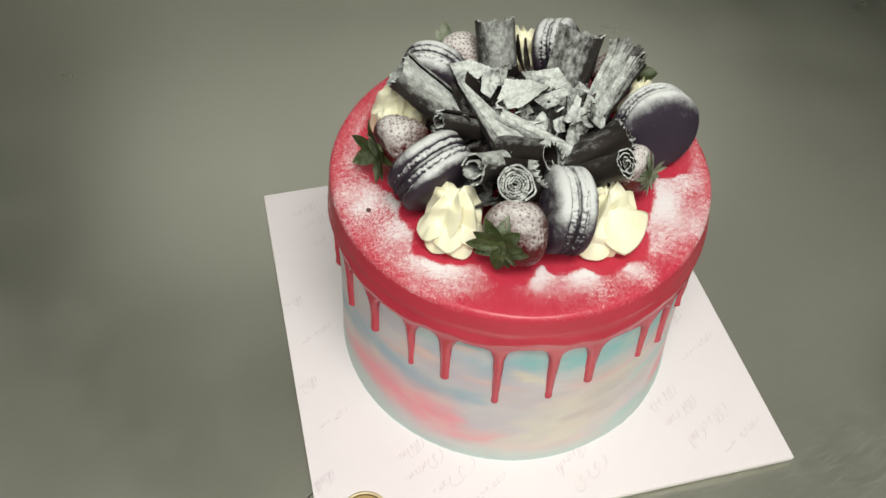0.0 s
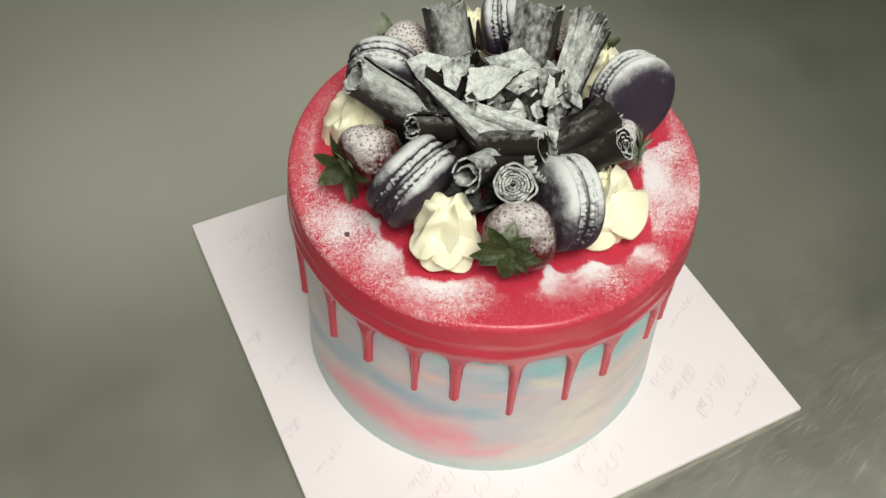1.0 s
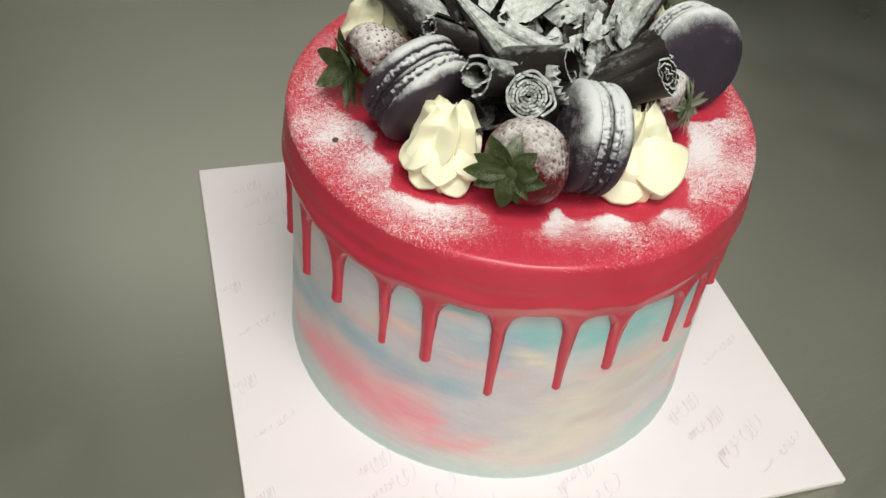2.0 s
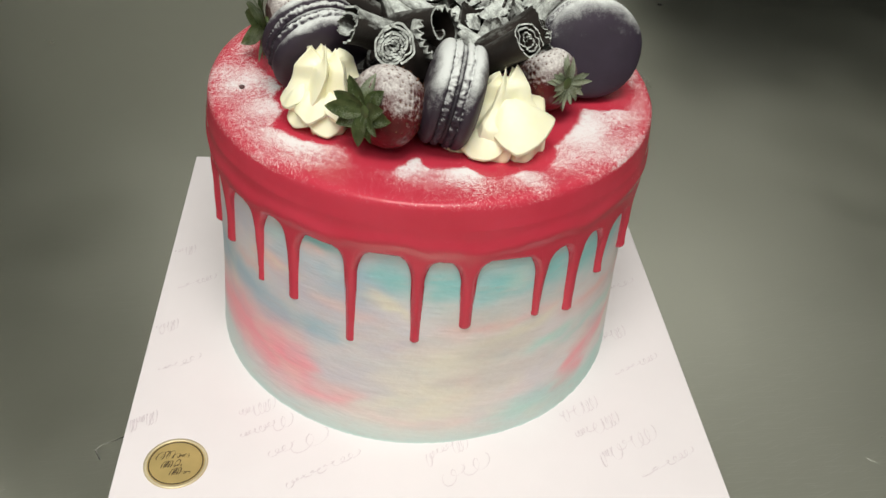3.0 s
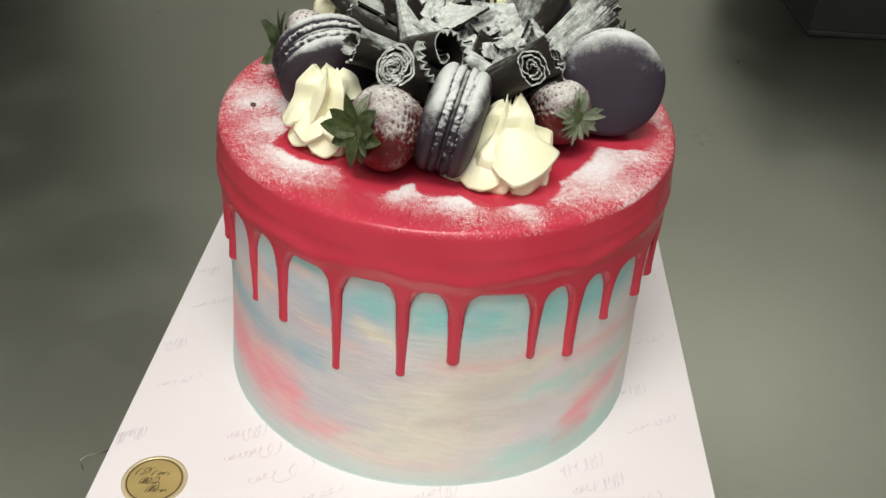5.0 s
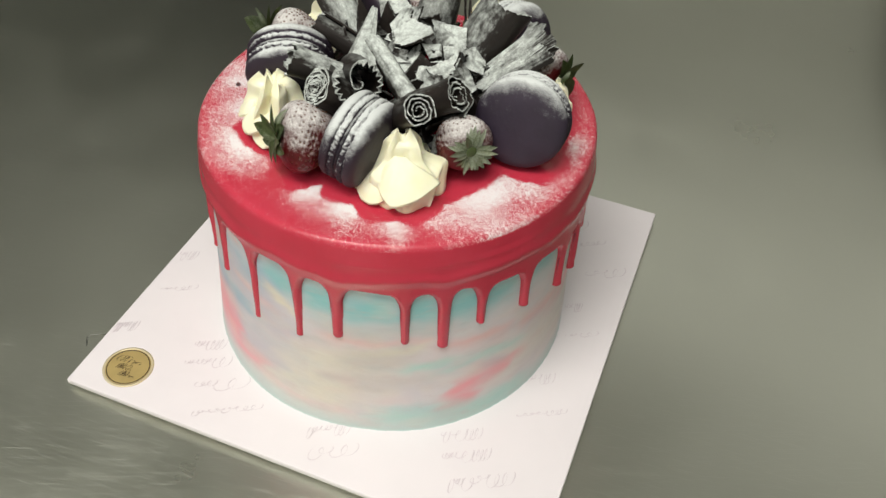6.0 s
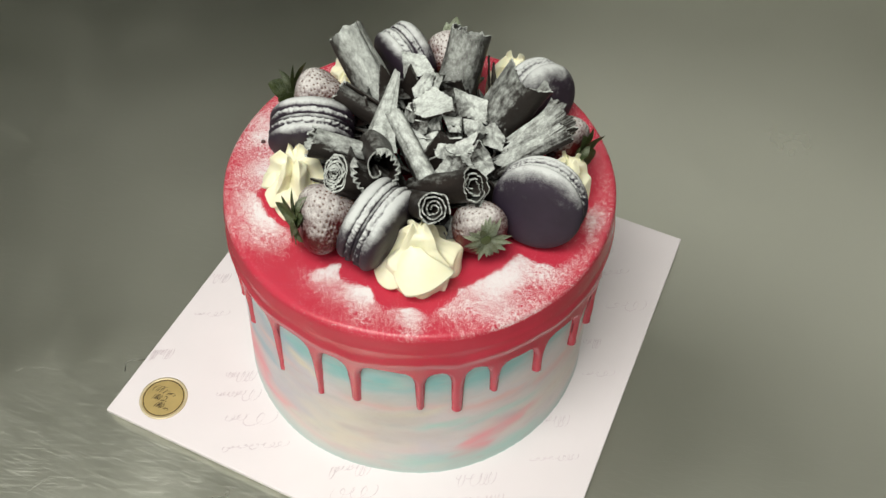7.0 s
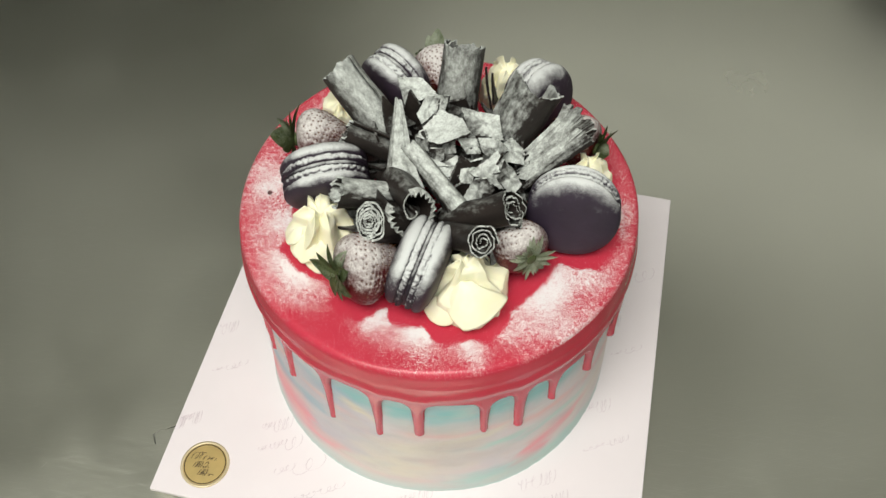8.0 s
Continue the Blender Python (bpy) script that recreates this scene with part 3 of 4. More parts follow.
    values = [sugar_depth(v.co.x, v.co.y) if v.co.z > top - 0.003 else 0.0 for v in ob.data.vertices]
    layer.data.foreach_set("value", values)


buttercream()
glaze()

# ---- macarons ----
Z = TOP


def macaron(place, azimuth, elevation, d, t, label, seed, skin=None):
    """Two domed shells with ruffled feet round a dark filling; the azimuth is that of the shown face."""
    m = thing("macaron", facing(place, azimuth, elevation, seed * 37), label, "macaron", "macarons on the cake")
    R = d / 2

    def shell(sign, k):
        low, top = 0.035 * t, t / 2
        foot = low + 0.135 * t
        prof = [(R * 0.84, low * 0.9), (R * 0.92, low), (R * 0.965, low + 0.018 * t), (R * 0.980, low + 0.045 * t), (R * 0.982, low + 0.075 * t), (R * 0.970, low + 0.100 * t),
                (R * 0.935, foot - 0.012 * t), (R * 0.930, foot), (R * 0.968, foot + 0.012 * t), (R * 0.992, foot + 0.035 * t)]
        for i in range(1, 13):
            u = i / 13
            prof.append((R * math.cos(u * math.pi / 2) ** 0.62, foot + 0.05 * t + (top - foot - 0.05 * t) * math.sin(u * math.pi / 2) ** 0.9))
        prof.append((R * 0.10, top))

        def ruffle(p, a):
            q = Vector((math.cos(a) * 5, math.sin(a) * 5, seed + k * 4))
            out = 1 + 0.012 * noise.noise(q * 0.4)
            if p.z < foot + 0.005 * t:  # the crumbly foot
                out += 0.012 * noise.noise(q * 2.2) + 0.045 * noise.noise(q * 5 + Vector((0, 0, p.z * 1100))) + 0.035 * noise.noise(q * 12 + Vector((0, 0, p.z * 1900)))
                p.z += 0.030 * t * noise.noise(q * 2.6 + Vector((0, 0, p.z * 300))) * (p.z > low)
            elif p.z < foot + 0.02 * t:
                p.z += 0.020 * t * noise.noise(q * 4.1)
            return Vector((p.x * out, p.y * out, p.z * sign))
        return lathe(prof, 200, ruffle)

    part("shell", shell(1, 0), skin or MACARON, m)
    part("shell", shell(-1, 1), skin or MACARON, m)
    part("filling", lathe([(R * 0.80, -0.05 * t), (R * 0.90, -0.046 * t), (R * 0.93, -0.03 * t), (R * 0.94, 0.0), (R * 0.93, 0.03 * t), (R * 0.90, 0.046 * t), (R * 0.80, 0.05 * t)], 96, lambda p, a: p * (1 + 0.012 * noise.noise(p * 250))), FILLING, m, "dark filling")
    return m


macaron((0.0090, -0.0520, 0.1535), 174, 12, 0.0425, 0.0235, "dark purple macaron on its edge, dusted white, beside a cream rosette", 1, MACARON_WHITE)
macaron((0.0715, -0.0085, 0.1545), -86, 17, 0.0435, 0.019, "large dark purple macaron leaning on chocolate curls, face bare", 2, MACARON_BARE)
macaron((-0.0464, -0.0145, 0.1545), -65, -20, 0.042, 0.026, "dark purple macaron with dusted ridged feet beside a strawberry", 3)
macaron((-0.0300, 0.0545, 0.1545), -121, -8, 0.0355, 0.024, "purple macaron with a dusted rim behind a chocolate curl", 4)
macaron((0.0425, 0.0630, 0.1500), -32, 18, 0.037, 0.023, "dusted grey-purple macaron behind a standing chocolate curl", 5)

# ---- strawberries ----


def strawberry(calyx, azimuth, elevation, length, radius, label, seed, leaves=12, narrow=1.0, green=None, leaf_size=1.0):
    """A strawberry whose z axis runs from the calyx to the tip."""
    b = thing("strawberry", facing(calyx, azimuth, elevation, seed * 51), label, "strawberry", "strawberries on the cake")
    prof = []
    for i in range(1, 22):
        u = i / 22
        r = radius * math.sin(math.pi * min(1, u ** 0.62)) ** 0.72 if u < 0.98 else 0.001
        prof.append((max(0.0006, r), length * u))

    def lumpy(p, a):
        q = p * 70 + Vector((seed * 3, 0, 0))
        return p * (1 + 0.05 * noise.noise(q))
    skin = lathe([(float(np.interp(i / 110, np.linspace(0, 1, 21), [p[0] for p in prof])), float(np.interp(i / 110, np.linspace(0, 1, 21), [p[1] for p in prof]))) for i in range(111)], 130, lumpy)
    seeds = bmesh.new()
    count = 320
    pits = []
    for k in range(count):
        u = 0.14 + 0.80 * (k + 0.5) / count
        a = k * 2.39996 + 0.12 * math.sin(k * 7.3)
        i = min(len(prof) - 2, int(u * 22))
        r, z = prof[i - 1] if i else prof[0]
        p = lumpy(Vector((r * math.cos(a), r * math.sin(a), length * u)), a)
        pits.append(p)
        p = p * 1.0 - Vector((math.cos(a), math.sin(a), 0)) * 0.0004
        m = Matrix.Translation(p) @ Vector((math.cos(a), math.sin(a), 0.35)).to_track_quat("Z", "Y").to_matrix().to_4x4() @ Matrix.Diagonal((0.00034, 0.0005, 0.0003, 1))
        bmesh.ops.create_icosphere(seeds, subdivisions=1, radius=1.0, matrix=m)
    skin.verts.ensure_lookup_table()
    where = np.array([v.co for v in skin.verts])
    near = np.min(np.linalg.norm(where[:, None, :] - np.array(pits)[None], axis=2), axis=1)
    pit = np.exp(-(near / 0.00062) ** 2)
    for v, d in zip(skin.verts, pit):
        v.co -= Vector((v.co.x, v.co.y, 0)).normalized() * 0.0007 * float(d)
    body = part("body", skin, BERRY, b)
    body.data.attributes.new("pit", "FLOAT", "POINT").data.foreach_set("value", pit.astype(np.float32))
    tagged(part("seeds", seeds, SEED, b, "pale seeds"), kind="stuff")
    cal = part("calyx", lathe([(0.0022, -0.0006), (0.0034, 0.0002), (0.0030, 0.0010), (0.0012, 0.0014)], 16), LEAF_HEART, b, "green leafy calyx")
    rng = random.Random(seed)
    count = leaves
    for k in range(count):
        a = 2 * math.pi * (k + rng.uniform(-0.25, 0.25)) / count
        size = leaf_size * radius * rng.uniform(0.65, 1.0) * (0.8 if leaves > 20 else 1.0)
        width = narrow * size * rng.uniform(0.32, 0.44)
        lift = rng.uniform(-0.10, 0.50) if leaves < 20 else rng.uniform(-0.35, 0.30)
        curl = rng.uniform(-0.6, 0.6) if leaves < 20 else rng.uniform(-0.8, 0.3)
        pts = []
        for i in range(9):
            u = i / 8
            w = width * (math.sin(math.pi * (0.12 + 0.88 * u)) ** 0.8) * (1 - 0.25 * u) + 0.0001
            bend = lift * u + curl * u * u * 0.6
            row = []
            for v in (-1, -0.5, 0, 0.5, 1):
                x = 0.002 + size * u
                z = size * bend + 0.25 * w * abs(v) + 0.0002
                row.append(Vector((x, w * v, -z)))
            pts.append(row)
        bm, rows = grid_bm(pts)
        bmesh.ops.solidify(bm, geom=bm.faces[:], thickness=0.0004)
        leaf = crisp(part("leaf", bm, green or LEAF, cal))
        leaf.matrix_basis = Matrix.Rotation(a, 4, "Z")
    return b


strawberry((-0.0250, -0.0660, 0.1530), 40, -8, 0.031, 0.0164, "red strawberry with broad green leaves, dusted with icing sugar", 1, 11, 0.85, None, 0.86)
strawberry((0.0572, -0.0378, 0.1522), 132, -10, 0.027, 0.0132, "dusted red strawberry with narrow pale green leaves beside a macaron", 2, 34, 0.44, LEAF_PALE, 0.95)
strawberry((-0.0685, 0.0065, 0.1530), 18, 0, 0.029, 0.0142, "dusted strawberry with dark green leaves before cream", 3, 11, 0.85, None, 1.15)
strawberry((0.0768, 0.0335, 0.1515), 162, 4, 0.027, 0.0130, "red strawberry with dark leaves behind a wide chocolate curl", 4)
strawberry((-0.0145, 0.0790, 0.1490), -70, 14, 0.028, 0.0132, "dusted pink strawberry behind chocolate curls", 5)

# ---- cream rosettes ----



def rosette(x, y, radius, height, label, crests, stem, seed=0, twist=22.0):
    """Piped cream: sharp crests climb from a lobed foot over a shoulder and up the stem to split tips; hollow panels lie between them.

    Each crest: azimuth, reach of the foot, reach and height of the shoulder, width of the stem, rise of the tip; stem: radius low, high and at the tips."""
    c = thing("cream_rosette", pose(x, y, Z - 0.0006), label, "whipped cream", "cream rosettes on the cake")
    n, cols = len(crests), 44
    columns = []
    for k in range(n):
        here, after = crests[k], crests[(k + 1) % n]
        span = (after[0] - here[0]) % 360
        for j in range(cols):
            f = j / cols
            ease = f * f * (3 - 2 * f)
            foot, sr, sz, sw, tip = (here[i] + (after[i] - here[i]) * ease for i in range(1, 6))
            edge = abs(2 * f - 1)
            hollow = 1 - edge ** 1.5
            a = here[0] + span * f
            q = Vector((math.cos(radians(a)) * 1.4, math.sin(radians(a)) * 1.4, seed * 3.1))
            wave = 1 + 0.05 * noise.noise(q * 2.5)
            notch = 0.24 * math.exp(-((f - 0.5 - 0.12 * math.sin(3.0 * k + seed)) * span / 5.5) ** 2) * min(1, span / 60)
            frill = 0.035 * math.cos(2 * math.pi * f * round(span / 38))
            foot *= 0.93 * (1 - 0.05 * hollow + frill) * wave
            sr *= (1.03 - 0.12 * hollow) * wave
            sz *= 1 - 0.10 * hollow + 0.24 * noise.noise(q * 2.2)
            low, high, top = (w * sw * (1 - 0.46 * hollow) for w in stem)
            peak = 0.86 + tip * edge ** 5 - 0.04 * hollow
            neck = max(0.60, sz + 0.08)
            line = ((foot * (0.96 - notch), 0.0), (foot * (1.02 - notch), 0.05), ((0.45 * foot + 0.55 * sr) * (1.0 - 0.45 * notch), 0.5 * sz), (sr, 0.96 * sz), (0.965 * sr, 1.03 * sz),
                    (0.5 * sr + 0.5 * low, 0.55 * sz + 0.45 * neck), (low, neck), (0.5 * low + 0.5 * high, 0.5 * neck + 0.39), (high, 0.79), (0.45 * high + 0.55 * top, 0.5 * peak + 0.42), (top, peak))
            at = np.linspace(0, 1, len(line))
            column = []
            for i in range(51):
                u = i / 50
                r = float(np.interp(u, at, [p[0] for p in line]))
                z = float(np.interp(u, at, [p[1] for p in line]))
                b = radians(a + twist * z + 20 * noise.noise(q * 1.2 + Vector((3, 3, z * 2.2))))
                r *= radius * (1 + 0.07 * noise.noise(q * 1.5 + Vector((0, 4, z * 3))) + 0.02 * noise.noise(q * 6 + Vector((0, 4, z * 9))))
                column.append(Vector((r * math.cos(b), r * math.sin(b), height * z)))
            for _ in range(3):  # soft bends between the stages
                column = [column[0]] + [(p + 2 * m + w) / 4 for p, m, w in zip(column, column[1:], column[2:])] + [column[-1]]
            columns.append(column)
    rings = list(zip(*columns))
    for name, lo, hi in (("foot", 0, 18), ("swirl", 18, 50)):
        bm, rows = grid_bm([rings[i] for i in range(lo, hi + 1)], wrap_v=True)
        if name == "foot":
            bm.faces.new(rows[0][::-1])
        else:
            mid = bm.verts.new(sum((v.co for v in rows[-1]), Vector()) / len(rows[-1]) - Vector((0, 0, 0.10 * height)))
            for j in range(len(rows[-1])):
                bm.faces.new((rows[-1][j], rows[-1][(j + 1) % len(rows[-1])], mid))
        bmesh.ops.recalc_face_normals(bm, faces=bm.faces[:])
        part(name, bm, CREAM, c)
    return c


def petal(flower, azimuth, left, right, root, side, tip, point=2.0, label="thin cupped petal of cream"):
    """A thin overhanging lip of cream from the stem out; left and right are the side corners' azimuths and reaches, the others reach and height."""
    def at(a, r, z):
        return Vector((r * math.cos(radians(a)), r * math.sin(radians(a)), z))
    n = 22
    grid = []
    for i in range(n + 1):
        t = i / n
        row = []
        for j in range(n + 1):
            f = 2 * j / n - 1
            turn, far = left if f < 0 else right
            q = Vector((f * 1.6, azimuth * 0.1, 2.0))
            rim = (tip[0] + (far - tip[0]) * abs(f) ** point) * math.sqrt(1 - 0.35 * f ** 4 * (point > 1.5)) + 0.0012 * noise.noise(q)
            drop = tip[1] + (side - tip[1]) * abs(f) ** point + 0.0014 * noise.noise(q * 1.7)
            a = azimuth + abs(f) * turn * (0.40 + 0.60 * math.sin(0.5 * math.pi * t))
            z = root[1] + (drop - root[1]) * t ** 1.4 + 0.0012 * math.sin(math.pi * t) * (1 - f * f)
            row.append(at(a, root[0] + (rim - root[0]) * t, z - 0.0007 * math.exp(-(f / 0.16) ** 2) * t))
        grid.append(row)
    bm, _ = grid_bm(grid)
    bmesh.ops.recalc_face_normals(bm, faces=bm.faces[:])
    bmesh.ops.solidify(bm, geom=bm.faces[:], thickness=0.0016)
    bmesh.ops.bevel(bm, geom=[e for e in bm.edges if e.calc_face_angle(0) > 1.0], offset=0.0005, segments=2, affect="EDGES")
    part("petal", bm, CREAM, flower, label)


def crest_ring(seed, count):
    rng = random.Random(seed)
    return tuple((360 * (k + rng.uniform(-0.2, 0.2)) / count, rng.uniform(0.95, 1.15), rng.uniform(0.85, 1.0), rng.uniform(0.35, 0.6), rng.uniform(0.9, 1.1), rng.uniform(0.05, 0.16)) for k in range(count))


NARROW, BROAD = (0.52, 0.44, 0.17), (0.72, 0.64, 0.28)
rose = rosette(-0.0415, -0.0380, 0.0152, 0.0350, "pale yellow piped cream rosette with upright petals",
        ((-170, 0.92, 1.05, 0.42, 1.05, 0.14), (-112, 0.88, 0.98, 0.34, 1.05, 0.22), (-62, 0.92, 1.00, 0.38, 1.0, 0.14), (5, 1.0, 1.0, 0.5, 1.0, 0.06), (75, 0.95, 0.95, 0.5, 1.0, 0.05), (130, 0.95, 0.95, 0.45, 1.0, 0.06)), (0.88, 0.80, 0.40), 1)
for turn, wide, reach, high in ((-160, 34, 0.0180, 0.0150), (-112, 34, 0.0180, 0.0135), (-62, 32, 0.0180, 0.0140), (-138, 34, 0.0168, 0.0085), (-86, 36, 0.0172, 0.0080)):
    petal(rose, turn, (-wide, 0.93 * reach), (wide, 0.93 * reach), (0.0085, high + 0.0050), high, (1.02 * reach, high - 0.0045))
rose = rosette(0.0300, -0.0515, 0.0190, 0.0345, "wide pale yellow piped cream rosette with cupped petals",
        ((-172, 1.36, 1.05, 0.24, 1.0, 0.08), (-133, 1.02, 0.88, 0.42, 1.05, 0.19), (-24, 1.02, 0.92, 0.44, 1.1, 0.17), (24, 1.08, 1.06, 0.42, 1.0, 0.10), (75, 1.0, 0.95, 0.45, 1.0, 0.05), (128, 1.0, 0.95, 0.45, 1.0, 0.05)), NARROW, 2)
petal(rose, -80, (-42, 0.0130), (67, 0.0212), (0.0060, 0.0235), 0.0145, (0.0225, 0.0070), 1.25)
petal(rose, -126, (-32, 0.0225), (36, 0.0195), (0.0110, 0.0140), 0.0055, (0.0215, 0.0028))
rosette(0.0750, 0.0215, 0.0125, 0.028, "pale piped cream rosette mostly behind a macaron", crest_ring(3, 6), BROAD, 3)
rosette(0.0250, 0.0710, 0.0150, 0.032, "pale piped cream rosette behind chocolate curls", crest_ring(4, 6), BROAD, 4)
rosette(-0.0520, 0.0395, 0.0150, 0.034, "pale yellow piped cream rosette under a chocolate curl", crest_ring(5, 7), BROAD, 5)

# ---- chocolate ----


def curl(p0, p1, r, turns, label, material=None, seed=0, ragged=0.12, inner=0.35, flare=0.0, spin=0.0, thick=0.0009, taper=0.0, teeth=0.0, crown=None, crumple=0.015):
    """A rolled chocolate sheet from the end p0 to the end p1, with torn ends."""
    rng = random.Random(seed + 100)
    if crown is not None:  # the back of an open sheet turns up, but for that many degrees
        up = along(p0, p1).to_3x3().inverted() @ Vector((0, 0, 1))
        spin = math.degrees(math.atan2(up.y, up.x)) - 180 * turns + crown
    c = thing("chocolate_curl", along(p0, p1, spin), label, "chocolate curl", "chocolate curls on the cake")
    L = (Vector(p1) - Vector(p0)).length
    nu, nv = max(64, int((120 if teeth else 60) * turns)), 30
    off = rng.uniform(0, 50)
    layers = []
    for side in (0.5, -0.5):
        grid = []
        for i in range(nu + 1):
            u = i / nu
            a = 2 * math.pi * turns * u
            rr = r * (inner + (1 - inner) * u + (0.22 if turns < 1.5 else 0.02) * max(0, (u - 0.86) / 0.14) ** 2)
            if teeth > 0.002:  # a small scroll inside a wide mouth
                w = min(1, max(0, (u - 0.36) / 0.2))
                rr = r * (inner + 0.3 * u + (0.95 - inner - 0.3 * u) * w * w * (3 - 2 * w))
            q = Vector((u * turns * 3, 0, off))
            e0 = L * (ragged * (noise.noise(q) + 0.6 * noise.noise(q * 4) + 0.35 * noise.noise(q * 11) + 0.5 * abs(noise.noise(q * 23))) - 0.02)
            e1 = L * (1 + ragged * (noise.noise(q + Vector((0, 9, 0))) + 0.6 * noise.noise(q * 4 + Vector((0, 9, 0))) + 0.35 * noise.noise(q * 11) - 0.5 * abs(noise.noise(q * 23 + Vector((3, 0, 0))))))
            tooth = max(0, 1 - 1.7 * abs((a * 3.3) % 1 - 0.5)) if teeth and u > 0.5 else 0
            e0 -= teeth * tooth * 0.2
            row = []
            for j in range(nv + 1):
                v = j / nv
                z = e0 + (e1 - e0) * v
                s = rr * (1 - taper * v) + flare * max(0, 1 - v / 0.35) ** 2 * (0.4 + 0.6 * u)
                s *= 1 + 0.06 * noise.noise(Vector((math.cos(a) * 1.5, math.sin(a) * 1.5, z * 70 + off))) + 0.02 * noise.noise(Vector((a * 4, z * 120, off)))
                s *= 1 + crumple * noise.noise(Vector((a * 1.7, z * 90, off + 7))) * max(0.25, 1 - v / 0.3)
                if teeth > 0.002:
                    s *= 1 - 0.26 * tooth * max(0, 1 - v / 0.10)
                elif teeth:
                    s += 0.0007 * math.sin(a * 13.2) * max(0, 1 - v / 0.15)
                s += side * thick
                row.append(Vector((s * math.cos(a), s * math.sin(a), z)))
            grid.append(row)
        layers.append(grid)
    bm = bmesh.new()
    vs = [[[bm.verts.new(p) for p in row] for row in g] for g in layers]
    for g, flip in ((vs[0], False), (vs[1], True)):
        for i in range(nu):
            for j in range(nv):
                f = (g[i][j], g[i + 1][j], g[i + 1][j + 1], g[i][j + 1])
                bm.faces.new(f[::-1] if flip else f)
    for i in range(nu):
        bm.faces.new((vs[0][i + 1][0], vs[0][i][0], vs[1][i][0], vs[1][i + 1][0]))
        bm.faces.new((vs[0][i][nv], vs[0][i + 1][nv], vs[1][i + 1][nv], vs[1][i][nv]))
    for j in range(nv):
        bm.faces.new((vs[0][0][j], vs[0][0][j + 1], vs[1][0][j + 1], vs[1][0][j]))
        bm.faces.new((vs[0][nu][j + 1], vs[0][nu][j], vs[1][nu][j], vs[1][nu][j + 1]))
    bmesh.ops.recalc_face_normals(bm, faces=bm.faces[:])
    ob = crisp(part("rolled_sheet", bm, material or CHOC, c))
    ob.data.materials.append(CHOC_EDGE)
    ob.data.polygons.foreach_set("material_index", [int(teeth > 0.002 and k % nv < 4 and k // nv % nu > 0.5 * nu) for k in range(2 * nu * nv)] + [int(turns > 1.5)] * (2 * nu) + [0] * (2 * nv))
    return c


def shard(place, azimuth, elevation, spin, a, b, label, material=None, seed=0, bend=0.2, thick=0.0011):
    """A torn, slightly bent chocolate plate whose face points to that azimuth and elevation."""
    rng = random.Random(seed + 500)
    c = thing("chocolate_shard", facing(place, azimuth, elevation, spin), label, "chocolate shard", "chocolate shards on the cake")
    corners = rng.choice((3, 4, 4, 5))
    ang = sorted((2 * math.pi * (k + rng.uniform(-0.25, 0.25)) / corners) % (2 * math.pi) for k in range(corners))
    rad = [rng.uniform(0.65, 1.45) for _ in ang]
    n, rings = 60, 6
    grid = []
    for k in range(1, rings + 1):
        f = k / rings
        row = []
        for j in range(n):
            t = 2 * math.pi * j / n
            i = max([q for q in range(corners) if ang[q] <= t], default=corners - 1)
            a0, a1 = ang[i], ang[(i + 1) % corners]
            a1 += 2 * math.pi * (a1 <= a0)
            tt = t + 2 * math.pi * (t < a0)
            p0 = Vector((rad[i] * math.cos(a0), rad[i] * math.sin(a0)))
            p1 = Vector((rad[(i + 1) % corners] * math.cos(a1), rad[(i + 1) % corners] * math.sin(a1)))
            p = p0.lerp(p1, (tt - a0) / (a1 - a0)) * (1 + 0.10 * noise.noise(Vector((j * 0.9, seed, 0))) - 0.25 * max(0, noise.noise(Vector((j * 0.23, seed, 5))) - 0.25))
            x, y = p.x * a * f, p.y * b * f
            row.append(Vector((x, y, bend * (x * x / a - 0.5 * y * y / b) + 0.0003 * noise.noise(Vector((x * 300, y * 300, seed))))))
        grid.append(row)
    bm, rows = grid_bm(grid, wrap_v=True)
    mid = bm.verts.new((0, 0, 0))
    for j in range(n):
        bm.faces.new((rows[0][j], rows[0][(j + 1) % n], mid))
    bmesh.ops.recalc_face_normals(bm, faces=bm.faces[:])
    bmesh.ops.solidify(bm, geom=bm.faces[:], thickness=thick)
    crisp(part("plate", bm, material or CHOC_PALE, c))
    return c


# rolls of the front
curl((-0.0145, -0.0462, 0.1708), (0.004, -0.026, 0.148), 0.0089, 6.6, "tightly rolled dark chocolate curl with a white dusted spiral end", CHOC_DARK, 1, 0.05, 0.06, thick=0.0010, crumple=0.14)
curl((0.0034, -0.0400, 0.1740), (-0.0140, -0.0180, 0.1600), 0.0112, 1.7, "rolled chocolate curl with a toothed open mouth", CHOC_DARK, 2, 0.02, 0.10, 0.001, 150, 0.0008, 0.0, 0.0026)
curl((-0.0322, -0.0362, 0.1752), (-0.008, -0.021, 0.160), 0.0070, 1.7, "small torn chocolate roll lying on a macaron", CHOC, 3, 0.12, 0.35, 0.001, crumple=0.04)
curl((0.0366, -0.0503, 0.1765), (0.016, -0.034, 0.153), 0.0066, 3.6, "rolled chocolate curl with a rose-like end", CHOC_DARK, 4, 0.06, 0.12, 0.001, thick=0.0007, crumple=0.12)
curl((0.0452, -0.0272, 0.1722), (0.016, -0.026, 0.151), 0.0088, 2.8, "dark rolled chocolate curl with a torn brown end", CHOC_DARK, 5, 0.08, 0.2, 0.001, thick=0.0008, crumple=0.10)
